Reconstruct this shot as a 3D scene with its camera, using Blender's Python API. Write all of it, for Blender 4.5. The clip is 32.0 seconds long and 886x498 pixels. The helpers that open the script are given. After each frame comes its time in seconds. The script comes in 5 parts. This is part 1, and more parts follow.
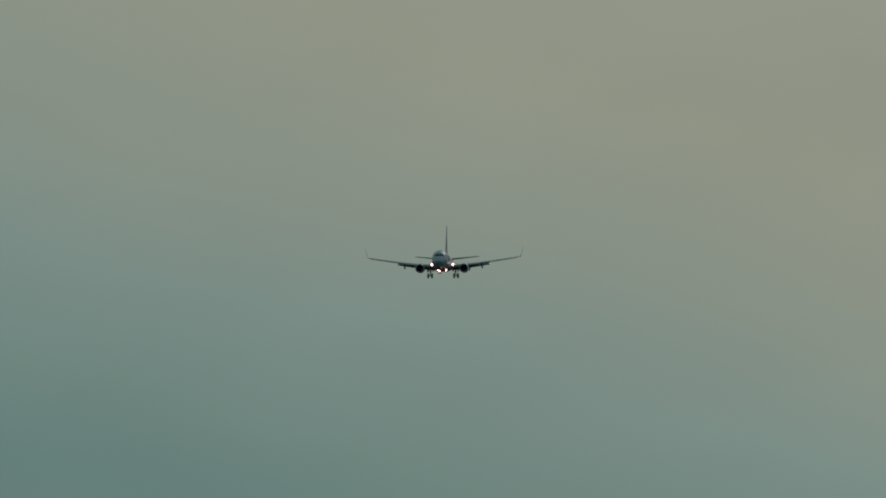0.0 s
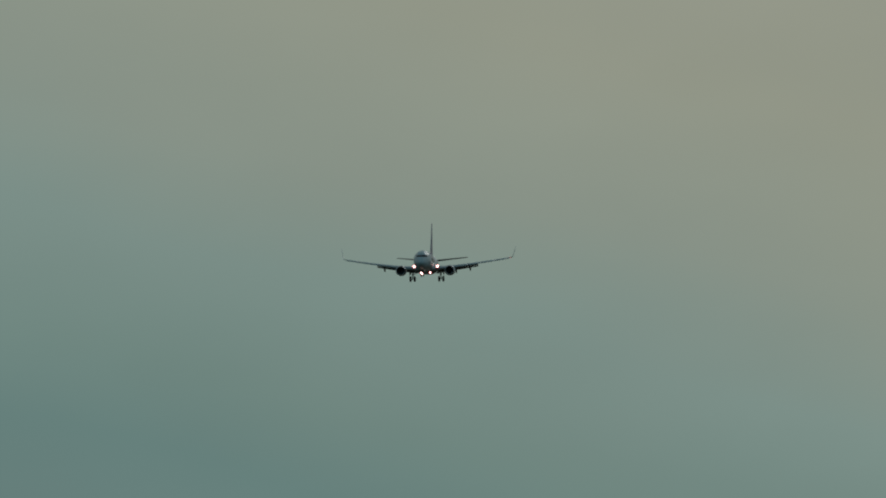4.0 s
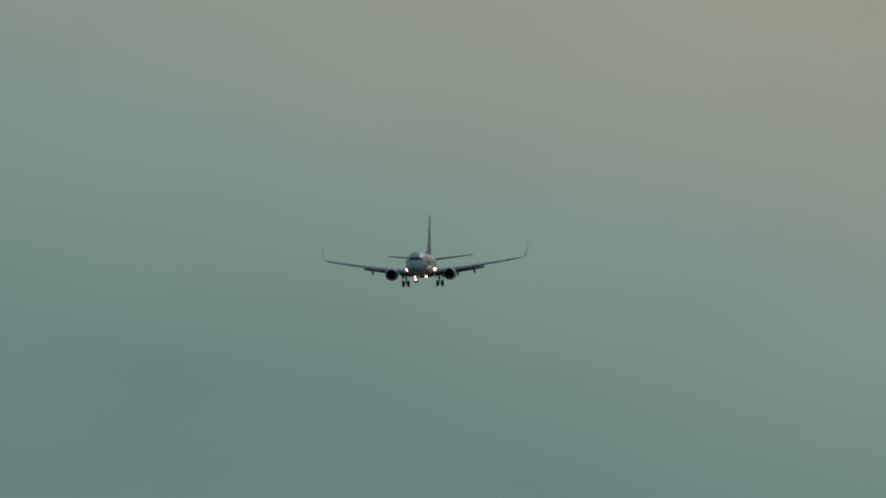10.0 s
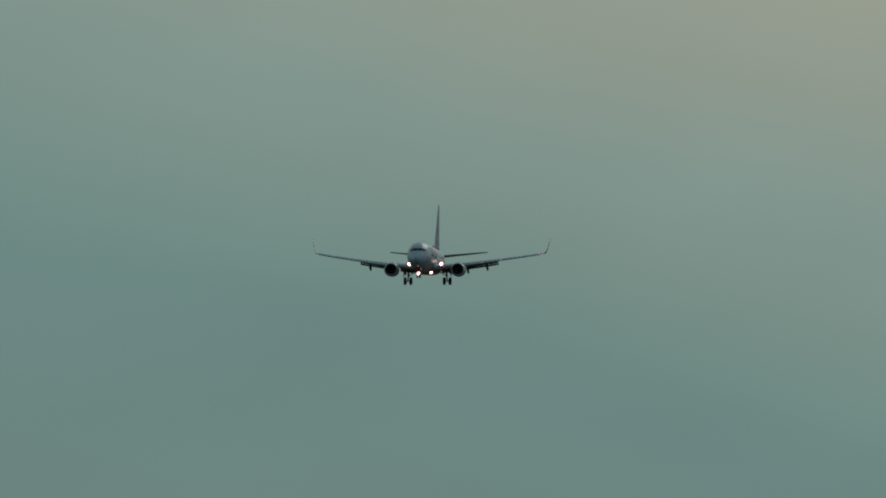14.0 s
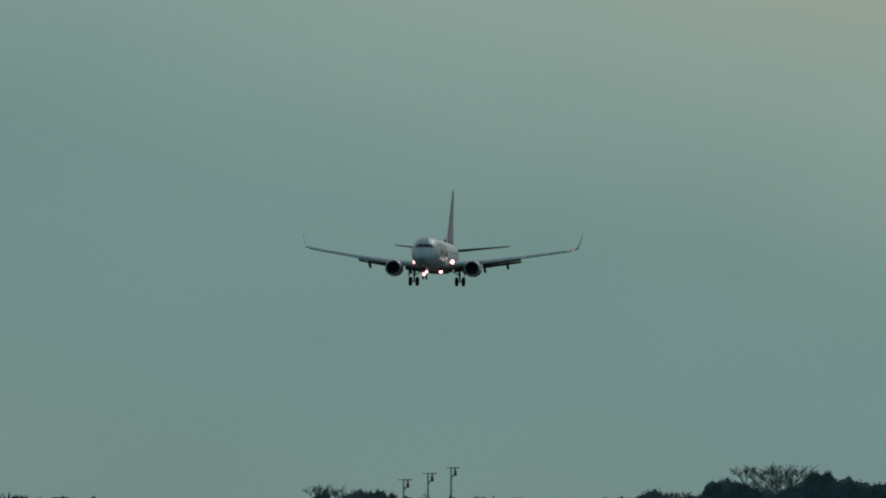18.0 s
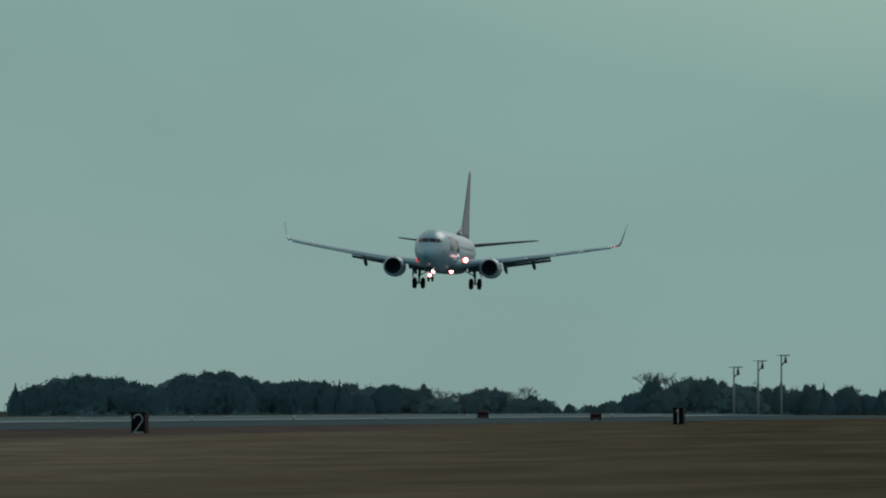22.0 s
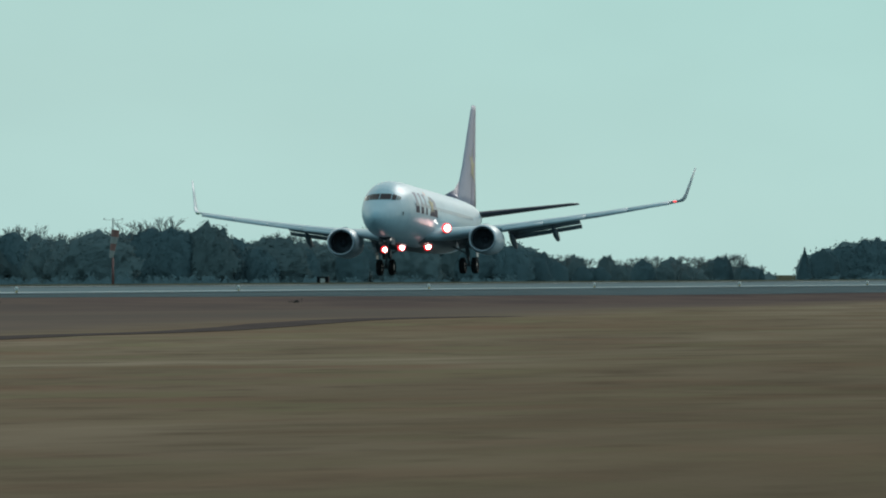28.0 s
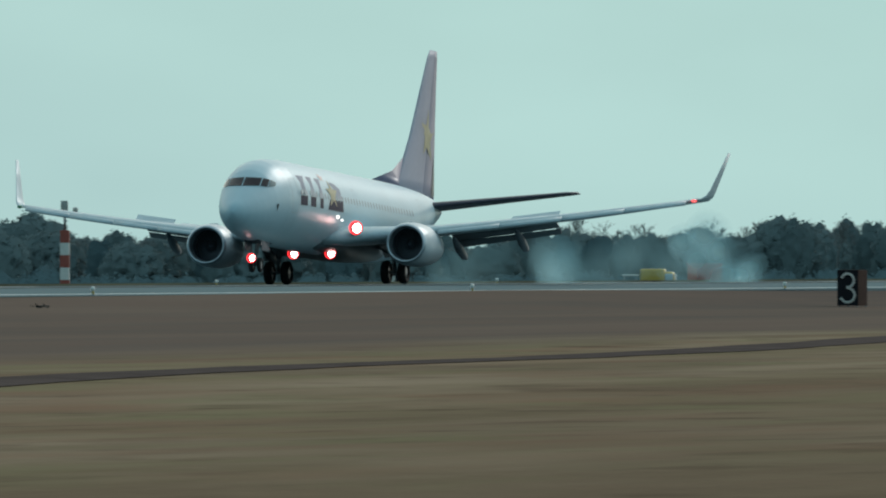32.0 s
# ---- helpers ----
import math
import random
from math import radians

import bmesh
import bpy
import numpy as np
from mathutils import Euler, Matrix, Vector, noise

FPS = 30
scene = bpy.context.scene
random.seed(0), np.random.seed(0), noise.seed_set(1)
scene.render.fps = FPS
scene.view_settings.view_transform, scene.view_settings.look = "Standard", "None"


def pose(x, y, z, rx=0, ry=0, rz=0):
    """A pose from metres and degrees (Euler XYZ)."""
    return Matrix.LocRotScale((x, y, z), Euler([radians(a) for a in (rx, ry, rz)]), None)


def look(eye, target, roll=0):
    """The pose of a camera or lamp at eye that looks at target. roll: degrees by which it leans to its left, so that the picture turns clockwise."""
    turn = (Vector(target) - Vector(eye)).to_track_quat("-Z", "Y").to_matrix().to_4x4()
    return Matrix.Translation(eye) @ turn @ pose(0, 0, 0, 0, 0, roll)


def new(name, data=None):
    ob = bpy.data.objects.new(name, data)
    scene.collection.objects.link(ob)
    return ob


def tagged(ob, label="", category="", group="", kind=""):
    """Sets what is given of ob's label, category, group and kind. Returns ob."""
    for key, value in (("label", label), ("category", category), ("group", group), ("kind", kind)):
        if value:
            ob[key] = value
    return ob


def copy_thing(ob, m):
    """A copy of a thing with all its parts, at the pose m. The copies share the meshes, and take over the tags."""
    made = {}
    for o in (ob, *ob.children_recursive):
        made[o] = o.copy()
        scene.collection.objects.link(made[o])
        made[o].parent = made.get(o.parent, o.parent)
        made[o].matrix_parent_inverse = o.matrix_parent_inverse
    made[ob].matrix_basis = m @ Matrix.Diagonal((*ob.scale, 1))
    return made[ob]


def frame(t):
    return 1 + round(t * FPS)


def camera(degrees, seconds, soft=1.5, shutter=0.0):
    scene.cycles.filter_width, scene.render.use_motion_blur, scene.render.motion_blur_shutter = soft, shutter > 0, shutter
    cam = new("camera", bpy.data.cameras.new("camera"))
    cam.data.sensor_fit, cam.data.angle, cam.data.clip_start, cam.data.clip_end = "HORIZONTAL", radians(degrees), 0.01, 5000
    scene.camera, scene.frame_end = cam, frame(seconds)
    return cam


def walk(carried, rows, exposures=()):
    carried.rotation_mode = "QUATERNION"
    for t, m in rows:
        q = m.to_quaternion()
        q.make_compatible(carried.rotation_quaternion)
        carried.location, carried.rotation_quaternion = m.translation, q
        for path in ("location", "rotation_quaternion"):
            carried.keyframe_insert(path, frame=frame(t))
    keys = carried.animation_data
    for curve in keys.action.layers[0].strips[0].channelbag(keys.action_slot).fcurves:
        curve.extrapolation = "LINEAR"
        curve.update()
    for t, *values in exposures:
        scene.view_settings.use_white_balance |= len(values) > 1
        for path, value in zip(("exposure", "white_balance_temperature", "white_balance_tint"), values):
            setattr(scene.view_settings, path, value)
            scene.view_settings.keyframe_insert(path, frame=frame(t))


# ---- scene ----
cam = camera(3.781, 32.0, soft=2.0, shutter=0.15)
EYE = (0.0, 0.0, 1.2)

# seconds, degrees to the west of the runway's line, degrees above level
CAMERA_ROWS = (
    (0, 3.1959, 2.0346), (0.5, 3.2371, 2.0219), (1, 3.2442, 2.0124), (1.5, 3.2752, 1.9965), (2, 3.3277, 1.9802), (2.5, 3.386, 1.9719),
    (3, 3.3949, 1.9595), (3.5, 3.4195, 1.9409), (5.5, 3.6516, 1.8738), (6, 3.6902, 1.8685), (6.5, 3.72, 1.8453), (7, 3.7575, 1.8204),
    (7.5, 3.8039, 1.7889), (8, 3.8666, 1.764), (8.5, 3.9409, 1.7349), (9, 4.004, 1.7171), (9.5, 4.0451, 1.6942), (10, 4.1236, 1.6803),
    (10.5, 4.2056, 1.6619), (11, 4.3214, 1.6428), (11.5, 4.3977, 1.6119), (12, 4.437, 1.5826), (12.5, 4.5075, 1.555), (13, 4.5992, 1.524),
    (13.5, 4.6991, 1.4883), (14, 4.7783, 1.4467), (14.5, 4.8817, 1.4039), (16.5, 5.3258, 1.2619), (17, 5.4752, 1.2325), (17.5, 5.5972, 1.1932),
    (18, 5.7252, 1.1365), (18.5, 5.8497, 1.0877), (19, 5.9679, 1.037), (19.5, 6.144, 0.9853), (20, 6.3356, 0.9313), (20.5, 6.5113, 0.8808),
    (21, 6.6949, 0.8224), (21.5, 6.911, 0.739), (22, 7.1347, 0.6563), (22.5, 7.3392, 0.5805), (23, 7.5444, 0.5083), (23.5, 7.7756, 0.4425),
    (24, 8.0227, 0.3702), (24.5, 8.2626, 0.2961), (26.5, 9.3933, 0.111), (27, 9.7334, 0.0941), (27.5, 10.1024, 0.082), (28, 10.5029, 0.0748),
    (28.5, 10.8828, 0.0651), (29, 11.3592, 0.0651), (29.5, 11.8585, 0.0458), (30, 12.3567, 0.0434), (30.5, 12.891, 0.0386), (31, 13.5157, 0.0531),
    (31.5, 14.155, 0.0386), (32, 14.8979, 0.0458),
)

# seconds, stops: the film brightens as the picture sinks from the sky to the field
EXPOSURES = ((0, -1.78), (9, -1.66), (13, -1.62), (17, -1.46), (19, -1.36), (21, -1.13), (23, -0.83), (24.5, -0.56), (26.5, -0.2), (28, -0.06), (32, -0.04))
walk(cam, [(t, pose(*EYE, 90 + rise, 0, west)) for t, west, rise in CAMERA_ROWS], EXPOSURES)

# ---- sky and sun ----
world = bpy.data.worlds.new("overcast_sky")
scene.world = world
world.use_nodes = True


def ramp_stops(node, stops):
    """Colour stops of (position, (r, g, b)) on a colour ramp node."""
    e = node.color_ramp.elements
    while len(e) > 1:
        e.remove(e[-1])
    e[0].position, e[0].color = stops[0][0], (*stops[0][1], 1)
    for p, c in stops[1:]:
        e.new(p).color = (*c, 1)


def build_sky():
    nt = world.node_tree
    nd, ln = nt.nodes, nt.links
    nd.clear()
    co = nd.new("ShaderNodeTexCoord")
    sep = nd.new("ShaderNodeSeparateXYZ")
    ln.new(co.outputs["Generated"], sep.inputs[0])
    # height above the horizon, bent by slow cloud noise and by the brighter east
    noi = nd.new("ShaderNodeTexNoise")
    noi.inputs["Scale"].default_value, noi.inputs["Detail"].default_value = 14.0, 2.0
    flat = nd.new("ShaderNodeMapping")
    flat.inputs["Scale"].default_value = (1.0, 1.0, 2.2)
    ln.new(co.outputs["Generated"], flat.inputs[0])
    ln.new(flat.outputs[0], noi.inputs["Vector"])
    a = nd.new("ShaderNodeMath")
    a.operation = "MULTIPLY_ADD"
    a.inputs[1].default_value, a.inputs[2].default_value = 0.016, -0.008 + 0.18 * 0.0557
    ln.new(noi.outputs["Fac"], a.inputs[0])
    b = nd.new("ShaderNodeMath")
    b.operation = "ADD"
    ln.new(a.outputs[0], b.inputs[0])
    ln.new(sep.outputs["Z"], b.inputs[1])
    east = nd.new("ShaderNodeMath")
    east.operation, east.use_clamp = "MULTIPLY_ADD", False
    lim = nd.new("ShaderNodeClamp")
    lim.inputs["Min"].default_value, lim.inputs["Max"].default_value = -0.3, 0.1
    ln.new(sep.outputs["X"], lim.inputs["Value"])
    ln.new(lim.outputs[0], east.inputs[0])
    east.inputs[1].default_value = 0.18
    ln.new(b.outputs[0], east.inputs[2])
    # the break in the cloud to the north-east warms the air there
    gap = nd.new("ShaderNodeMapRange")
    gap.inputs["From Min"].default_value, gap.inputs["From Max"].default_value = -0.09, 0.1
    gap.inputs["To Min"].default_value, gap.inputs["To Max"].default_value = -0.0055, 0.025
    ln.new(sep.outputs["X"], gap.inputs["Value"])
    warm = nd.new("ShaderNodeMath")
    warm.operation = "ADD"
    ln.new(east.outputs[0], warm.inputs[0])
    ln.new(gap.outputs[0], warm.inputs[1])
    fit = nd.new("ShaderNodeMapRange")
    fit.inputs["From Min"].default_value, fit.inputs["From Max"].default_value = -0.04, 0.16
    ln.new(warm.outputs[0], fit.inputs["Value"])
    low = nd.new("ShaderNodeValToRGB")
    ramp_stops(low, [((z + 0.04) / 0.2, c) for z, c in (
        (-0.04, (0.425, 0.645, 0.632)), (-0.03, (0.455, 0.690, 0.662)), (-0.02, (0.445, 0.680, 0.648)), (0.0, (0.42, 0.69, 0.657)), (0.009, (0.42, 0.71, 0.668)), (0.017, (0.515, 0.79, 0.715)),
        (0.0265, (0.635, 0.89, 0.805)), (0.0355, (0.79, 0.94, 0.80)), (0.05, (0.93, 1.0, 0.80)), (0.07, (1.0, 1.04, 0.85)), (0.16, (1.1, 1.12, 1.0)))])
    ln.new(fit.outputs[0], low.inputs[0])
    # the light comes from ahead: the overcast is duller overhead and behind
    high = nd.new("ShaderNodeValToRGB")
    ramp_stops(high, [(0.0, (0.165, 0.30, 0.39)), (0.5, (0.31, 0.49, 0.60)), (0.85, (0.76, 0.86, 0.92)), (0.97, (1.0, 1.0, 1.0)), (1.0, (1.0, 1.0, 1.0))])
    half = nd.new("ShaderNodeMath")
    half.operation = "MULTIPLY_ADD"
    half.inputs[1].default_value, half.inputs[2].default_value = 0.5, 0.5
    ln.new(sep.outputs["Y"], half.inputs[0])
    ln.new(half.outputs[0], high.inputs[0])
    mul = nd.new("ShaderNodeMix")
    mul.data_type, mul.blend_type = "RGBA", "MULTIPLY"
    mul.inputs["Factor"].default_value = 1.0
    ln.new(low.outputs[0], mul.inputs["A"])
    ln.new(high.outputs[0], mul.inputs["B"])
    # slow unevenness of the cloud sheet
    veil = nd.new("ShaderNodeTexNoise")
    veil.inputs["Scale"].default_value, veil.inputs["Detail"].default_value = 34.0, 3.0
    ln.new(flat.outputs[0], veil.inputs["Vector"])
    band = nd.new("ShaderNodeMapRange")
    band.inputs["From Min"].default_value, band.inputs["From Max"].default_value = 0.3, 0.7
    band.inputs["To Min"].default_value, band.inputs["To Max"].default_value = 0.965, 1.025
    ln.new(veil.outputs["Fac"], band.inputs["Value"])
    dull = nd.new("ShaderNodeVectorMath")
    dull.operation = "SCALE"
    ln.new(mul.outputs["Result"], dull.inputs[0])
    ln.new(band.outputs[0], dull.inputs["Scale"])
    clear = nd.new("ShaderNodeTexSky")
    clear.sky_type, clear.sun_disc = "NISHITA", False
    clear.sun_elevation, clear.sun_rotation = radians(30), radians(22)
    mix = nd.new("ShaderNodeMix")
    mix.data_type = "RGBA"
    mix.inputs["Factor"].default_value = 0.002
    ln.new(dull.outputs[0], mix.inputs["A"])
    ln.new(clear.outputs[0], mix.inputs["B"])
    bg = nd.new("ShaderNodeBackground")
    bg.inputs["Strength"].default_value = 1.0
    ln.new(mix.outputs["Result"], bg.inputs["Color"])
    out = nd.new("ShaderNodeOutputWorld")
    ln.new(bg.outputs[0], out.inputs[0])


build_sky()
sun = new("sun", bpy.data.lights.new("sun", "SUN"))
sun.data.energy, sun.data.angle, sun.data.color = 1.1, radians(20), (1.0, 0.97, 0.92)
sun.matrix_world = look((120, 300, 190), (0, 0, 0))


# ---- materials ----
def mat(name, colour, rough=0.5, metal=0.0, vary=0.15, scale=2.0, bump=0.0, bump_scale=20.0, glow=None, per_object=0.0, coat=0.0, spec=0.5, thin=0.0):
    """A surface of one colour with mottling at two scales, fine relief, and a shift from object to object."""
    m = bpy.data.materials.new(name)
    m.use_nodes = True
    nd, ln = m.node_tree.nodes, m.node_tree.links
    p = nd["Principled BSDF"]
    p.inputs["Roughness"].default_value, p.inputs["Metallic"].default_value = rough, metal
    p.inputs["Coat Weight"].default_value, p.inputs["Specular IOR Level"].default_value = coat, spec
    co = nd.new("ShaderNodeTexCoord")
    big, fine = nd.new("ShaderNodeTexNoise"), nd.new("ShaderNodeTexNoise")
    big.inputs["Scale"].default_value, big.inputs["Detail"].default_value = scale, 4
    fine.inputs["Scale"].default_value, fine.inputs["Detail"].default_value = scale * 9, 3
    for n in (big, fine):
        ln.new(co.outputs["Object"], n.inputs["Vector"])
    add = nd.new("ShaderNodeMath")
    add.operation = "MULTIPLY_ADD"
    ln.new(fine.outputs["Fac"], add.inputs[0])
    add.inputs[1].default_value = 0.5
    ln.new(big.outputs["Fac"], add.inputs[2])
    r = nd.new("ShaderNodeMapRange")
    r.inputs["From Min"].default_value, r.inputs["From Max"].default_value = 0.4, 1.1
    r.inputs["To Min"].default_value, r.inputs["To Max"].default_value = 1 - vary, 1 + vary
    ln.new(add.outputs[0], r.inputs["Value"])
    last = r.outputs[0]
    if per_object:
        info = nd.new("ShaderNodeObjectInfo")
        o = nd.new("ShaderNodeMapRange")
        o.inputs["To Min"].default_value, o.inputs["To Max"].default_value = 1 - per_object, 1 + per_object
        ln.new(info.outputs["Random"], o.inputs["Value"])
        k = nd.new("ShaderNodeMath")
        k.operation = "MULTIPLY"
        ln.new(last, k.inputs[0])
        ln.new(o.outputs[0], k.inputs[1])
        last = k.outputs[0]
    sc = nd.new("ShaderNodeVectorMath")
    sc.operation = "SCALE"
    sc.inputs[0].default_value = colour
    ln.new(last, sc.inputs["Scale"])
    ln.new(sc.outputs[0], p.inputs["Base Color"])
    if bump:
        bn, bb = nd.new("ShaderNodeTexNoise"), nd.new("ShaderNodeBump")
        bn.inputs["Scale"].default_value, bn.inputs["Detail"].default_value = bump_scale, 5
        bb.inputs["Strength"].default_value = bump
        ln.new(co.outputs["Object"], bn.inputs["Vector"])
        ln.new(bn.outputs["Fac"], bb.inputs["Height"])
        ln.new(bb.outputs[0], p.inputs["Normal"])
    if glow:
        p.inputs["Emission Color"].default_value, p.inputs["Emission Strength"].default_value = (*glow[0], 1), glow[1]
    if thin:
        # leaves let light through
        tr, mx = nd.new("ShaderNodeBsdfTranslucent"), nd.new("ShaderNodeMixShader")
        mx.inputs[0].default_value = thin
        ln.new(sc.outputs[0], tr.inputs["Color"])
        ln.new(p.outputs[0], mx.inputs[1])
        ln.new(tr.outputs[0], mx.inputs[2])
        ln.new(mx.outputs[0], nd["Material Output"].inputs["Surface"])
    return m


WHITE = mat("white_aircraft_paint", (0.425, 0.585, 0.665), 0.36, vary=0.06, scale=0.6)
WING = mat("grey_wing_paint", (0.46, 0.56, 0.61), 0.45, vary=0.12, scale=0.9)
# flap grey is darkened to stand in for shade under the wing
FLAP = mat("shade_dark_flap_grey", (0.13, 0.155, 0.18), 0.5, vary=0.14, scale=1.4)
BARE = mat("bare_aluminium", (0.50, 0.55, 0.60), 0.36, metal=0.9, vary=0.07, scale=2.0)
COWL = mat("cowl_paint", (0.53, 0.61, 0.66), 0.34, vary=0.08, scale=1.3)
# belly grey stands in for the shade under the white fuselage
BELLY = mat("belly_shade_grey", (0.13, 0.155, 0.175), 0.4, vary=0.15, scale=1.1)
DUCT = mat("inlet_lining", (0.065, 0.082, 0.10), 0.7, spec=0.1, vary=0.2, scale=3)
FAN = mat("fan_blade_titanium", (0.085, 0.095, 0.11), 0.45, metal=0.5, vary=0.2, scale=4)
NOZZLE = mat("burnt_nozzle_metal", (0.16, 0.14, 0.13), 0.45, metal=0.8, vary=0.25, scale=3)
TYRE = mat("tyre_rubber", (0.022, 0.022, 0.024), 0.85, vary=0.25, scale=6, bump=0.2, spec=0.2)
RIM = mat("wheel_rim_metal", (0.30, 0.31, 0.32), 0.4, metal=0.6, vary=0.15, scale=5)
STRUT = mat("gear_leg_paint", (0.20, 0.21, 0.22), 0.45, vary=0.2, scale=4)
GLASS = mat("dark_cockpit_glass", (0.020, 0.012, 0.020), 0.15, vary=0.1, spec=0.25)
# paler than the front glass: reflected sky is put into the colour
SIDEGLASS = mat("sky_tinted_side_glass", (0.10, 0.15, 0.17), 0.12, vary=0.1, coat=0.5)
CABIN = mat("cabin_window_glass", (0.43, 0.53, 0.585), 0.2, vary=0.2)
LETTER = mat("dark_slate_livery", (0.045, 0.040, 0.070), 0.5, spec=0.08, vary=0.12, scale=1.5)
LILAC = mat("pale_lilac_livery", (0.33, 0.34, 0.41), 0.5, spec=0.1, vary=0.10, scale=1.5)
STAR = mat("yellow_livery", (0.52, 0.45, 0.30), 0.5, spec=0.15, vary=0.08, scale=1.5)
PINK = mat("pale_pink_livery", (0.62, 0.42, 0.42), 0.35, vary=0.08, scale=1.5)
FINGREY = mat("mauve_grey_fin_paint", (0.40, 0.39, 0.47), 0.5, vary=0.10, scale=0.5, spec=0.15)
RUDDER = mat("pinkish_mauve_paint", (0.46, 0.40, 0.46), 0.5, vary=0.10, scale=0.5, spec=0.15)
NAVY = mat("navy_fin_paint", (0.045, 0.042, 0.075), 0.32, vary=0.12, scale=0.8)
PLUM = mat("plum_fillet_paint", (0.21, 0.19, 0.27), 0.4, vary=0.12, scale=0.8)
# stabiliser colour is darkened to stand in for shade on its underside
STAB = mat("stabiliser_shade_grey", (0.085, 0.085, 0.115), 0.5, spec=0.2, vary=0.12, scale=0.8)
SEAM = mat("panel_seam", (0.42, 0.51, 0.56), 0.6, vary=0.2)
LAMP = mat("landing_lamp", (0.9, 0.9, 0.9), 0.2, vary=0.02, glow=((1.0, 0.62, 0.58), 19.0))
# red glow ring imitates the halo around each lamp; it is no lamp
LAMPHALO = mat("red_lamp_halo", (0.5, 0.1, 0.1), 0.4, vary=0.05, glow=((1.0, 0.02, 0.024), 2.9))
NAVRED = mat("red_nav_lamp", (0.5, 0.05, 0.05), 0.3, vary=0.02, glow=((1.0, 0.12, 0.12), 1.3))
NAVGREEN = mat("green_nav_lamp", (0.03, 0.22, 0.12), 0.3, vary=0.02)
SMALLLAMP = mat("turnoff_lamp", (0.9, 0.9, 0.85), 0.2, vary=0.02, glow=((1.0, 0.93, 0.85), 2.6))
SIGNBLACK = mat("sign_face_black", (0.012, 0.012, 0.016), 0.6, spec=0.1, vary=0.3, scale=5)
SIGNSIDE = mat("sign_box_rust_brown", (0.032, 0.017, 0.014), 0.8, spec=0.05, vary=0.35, scale=3, bump=0.3)
SIGNWHITE = mat("sign_white", (0.62, 0.60, 0.57), 0.5, vary=0.12, scale=8)
BOXRED = mat("light_box_red_brown", (0.22, 0.085, 0.076), 0.8, spec=0.08, vary=0.3, scale=3)
REDPAINT = mat("red_paint", (0.36, 0.085, 0.065), 0.5, vary=0.15, scale=3)
WHITEPAINT = mat("white_paint", (0.72, 0.72, 0.70), 0.5, vary=0.10, scale=3)
YELLOWPAINT = mat("yellow_paint", (0.55, 0.36, 0.05), 0.45, vary=0.12, scale=2)
GREYSTEEL = mat("grey_steel", (0.17, 0.18, 0.19), 0.5, metal=0.4, vary=0.15, scale=4)
POLE = mat("grey_pole", (0.42, 0.43, 0.42), 0.7, vary=0.2, scale=4)
ORANGE = mat("orange_cloth", (0.34, 0.17, 0.15), 0.8, vary=0.12, scale=5)
# leaf and twig colours are lifted and blued to stand in for distance haze
LEAF = mat("hazed_evergreen_leaf", (0.137, 0.208, 0.230), 0.9, vary=0.10, scale=0.6, per_object=0.08, spec=0.03, thin=0.24)
LEAFCORE = mat("hazed_inner_leaf", (0.150, 0.220, 0.242), 0.9, vary=0.14, scale=1.5, per_object=0.10, spec=0.03, thin=0.2)
OLIVE = mat("hazed_olive_leaf", (0.188, 0.248, 0.258), 0.9, vary=0.12, scale=0.9, per_object=0.12, spec=0.03, thin=0.24)
TWIG = mat("hazed_twig_bark", (0.20, 0.225, 0.23), 0.9, vary=0.2, scale=2, per_object=0.15, spec=0.05)
BARK = mat("tree_bark", (0.060, 0.058, 0.055), 0.9, vary=0.25, scale=3, bump=0.4, spec=0.1)
ASPHALT = mat("runway_asphalt", (0.073, 0.127, 0.145), 0.9, vary=0.18, scale=0.25, bump=0.2, bump_scale=6, spec=0.12)
# asphalt darkened to imitate trees mirrored in the runway
MIRAGE = mat("mirage_dark_asphalt", (0.040, 0.062, 0.070), 0.85, vary=0.35, scale=0.15, bump=0.2, bump_scale=6, spec=0.1)
SHOULDER = mat("shoulder_asphalt", (0.047, 0.078, 0.090), 0.95, vary=0.4, scale=0.2, bump=0.2, bump_scale=6, spec=0.03)
TRACK = mat("dark_track_soil", (0.090, 0.070, 0.066), 0.95, vary=0.3, scale=0.5, bump=0.4, bump_scale=4, spec=0.0)
LINE = mat("runway_white_line", (0.40, 0.46, 0.46), 0.6, vary=0.15, scale=0.6)


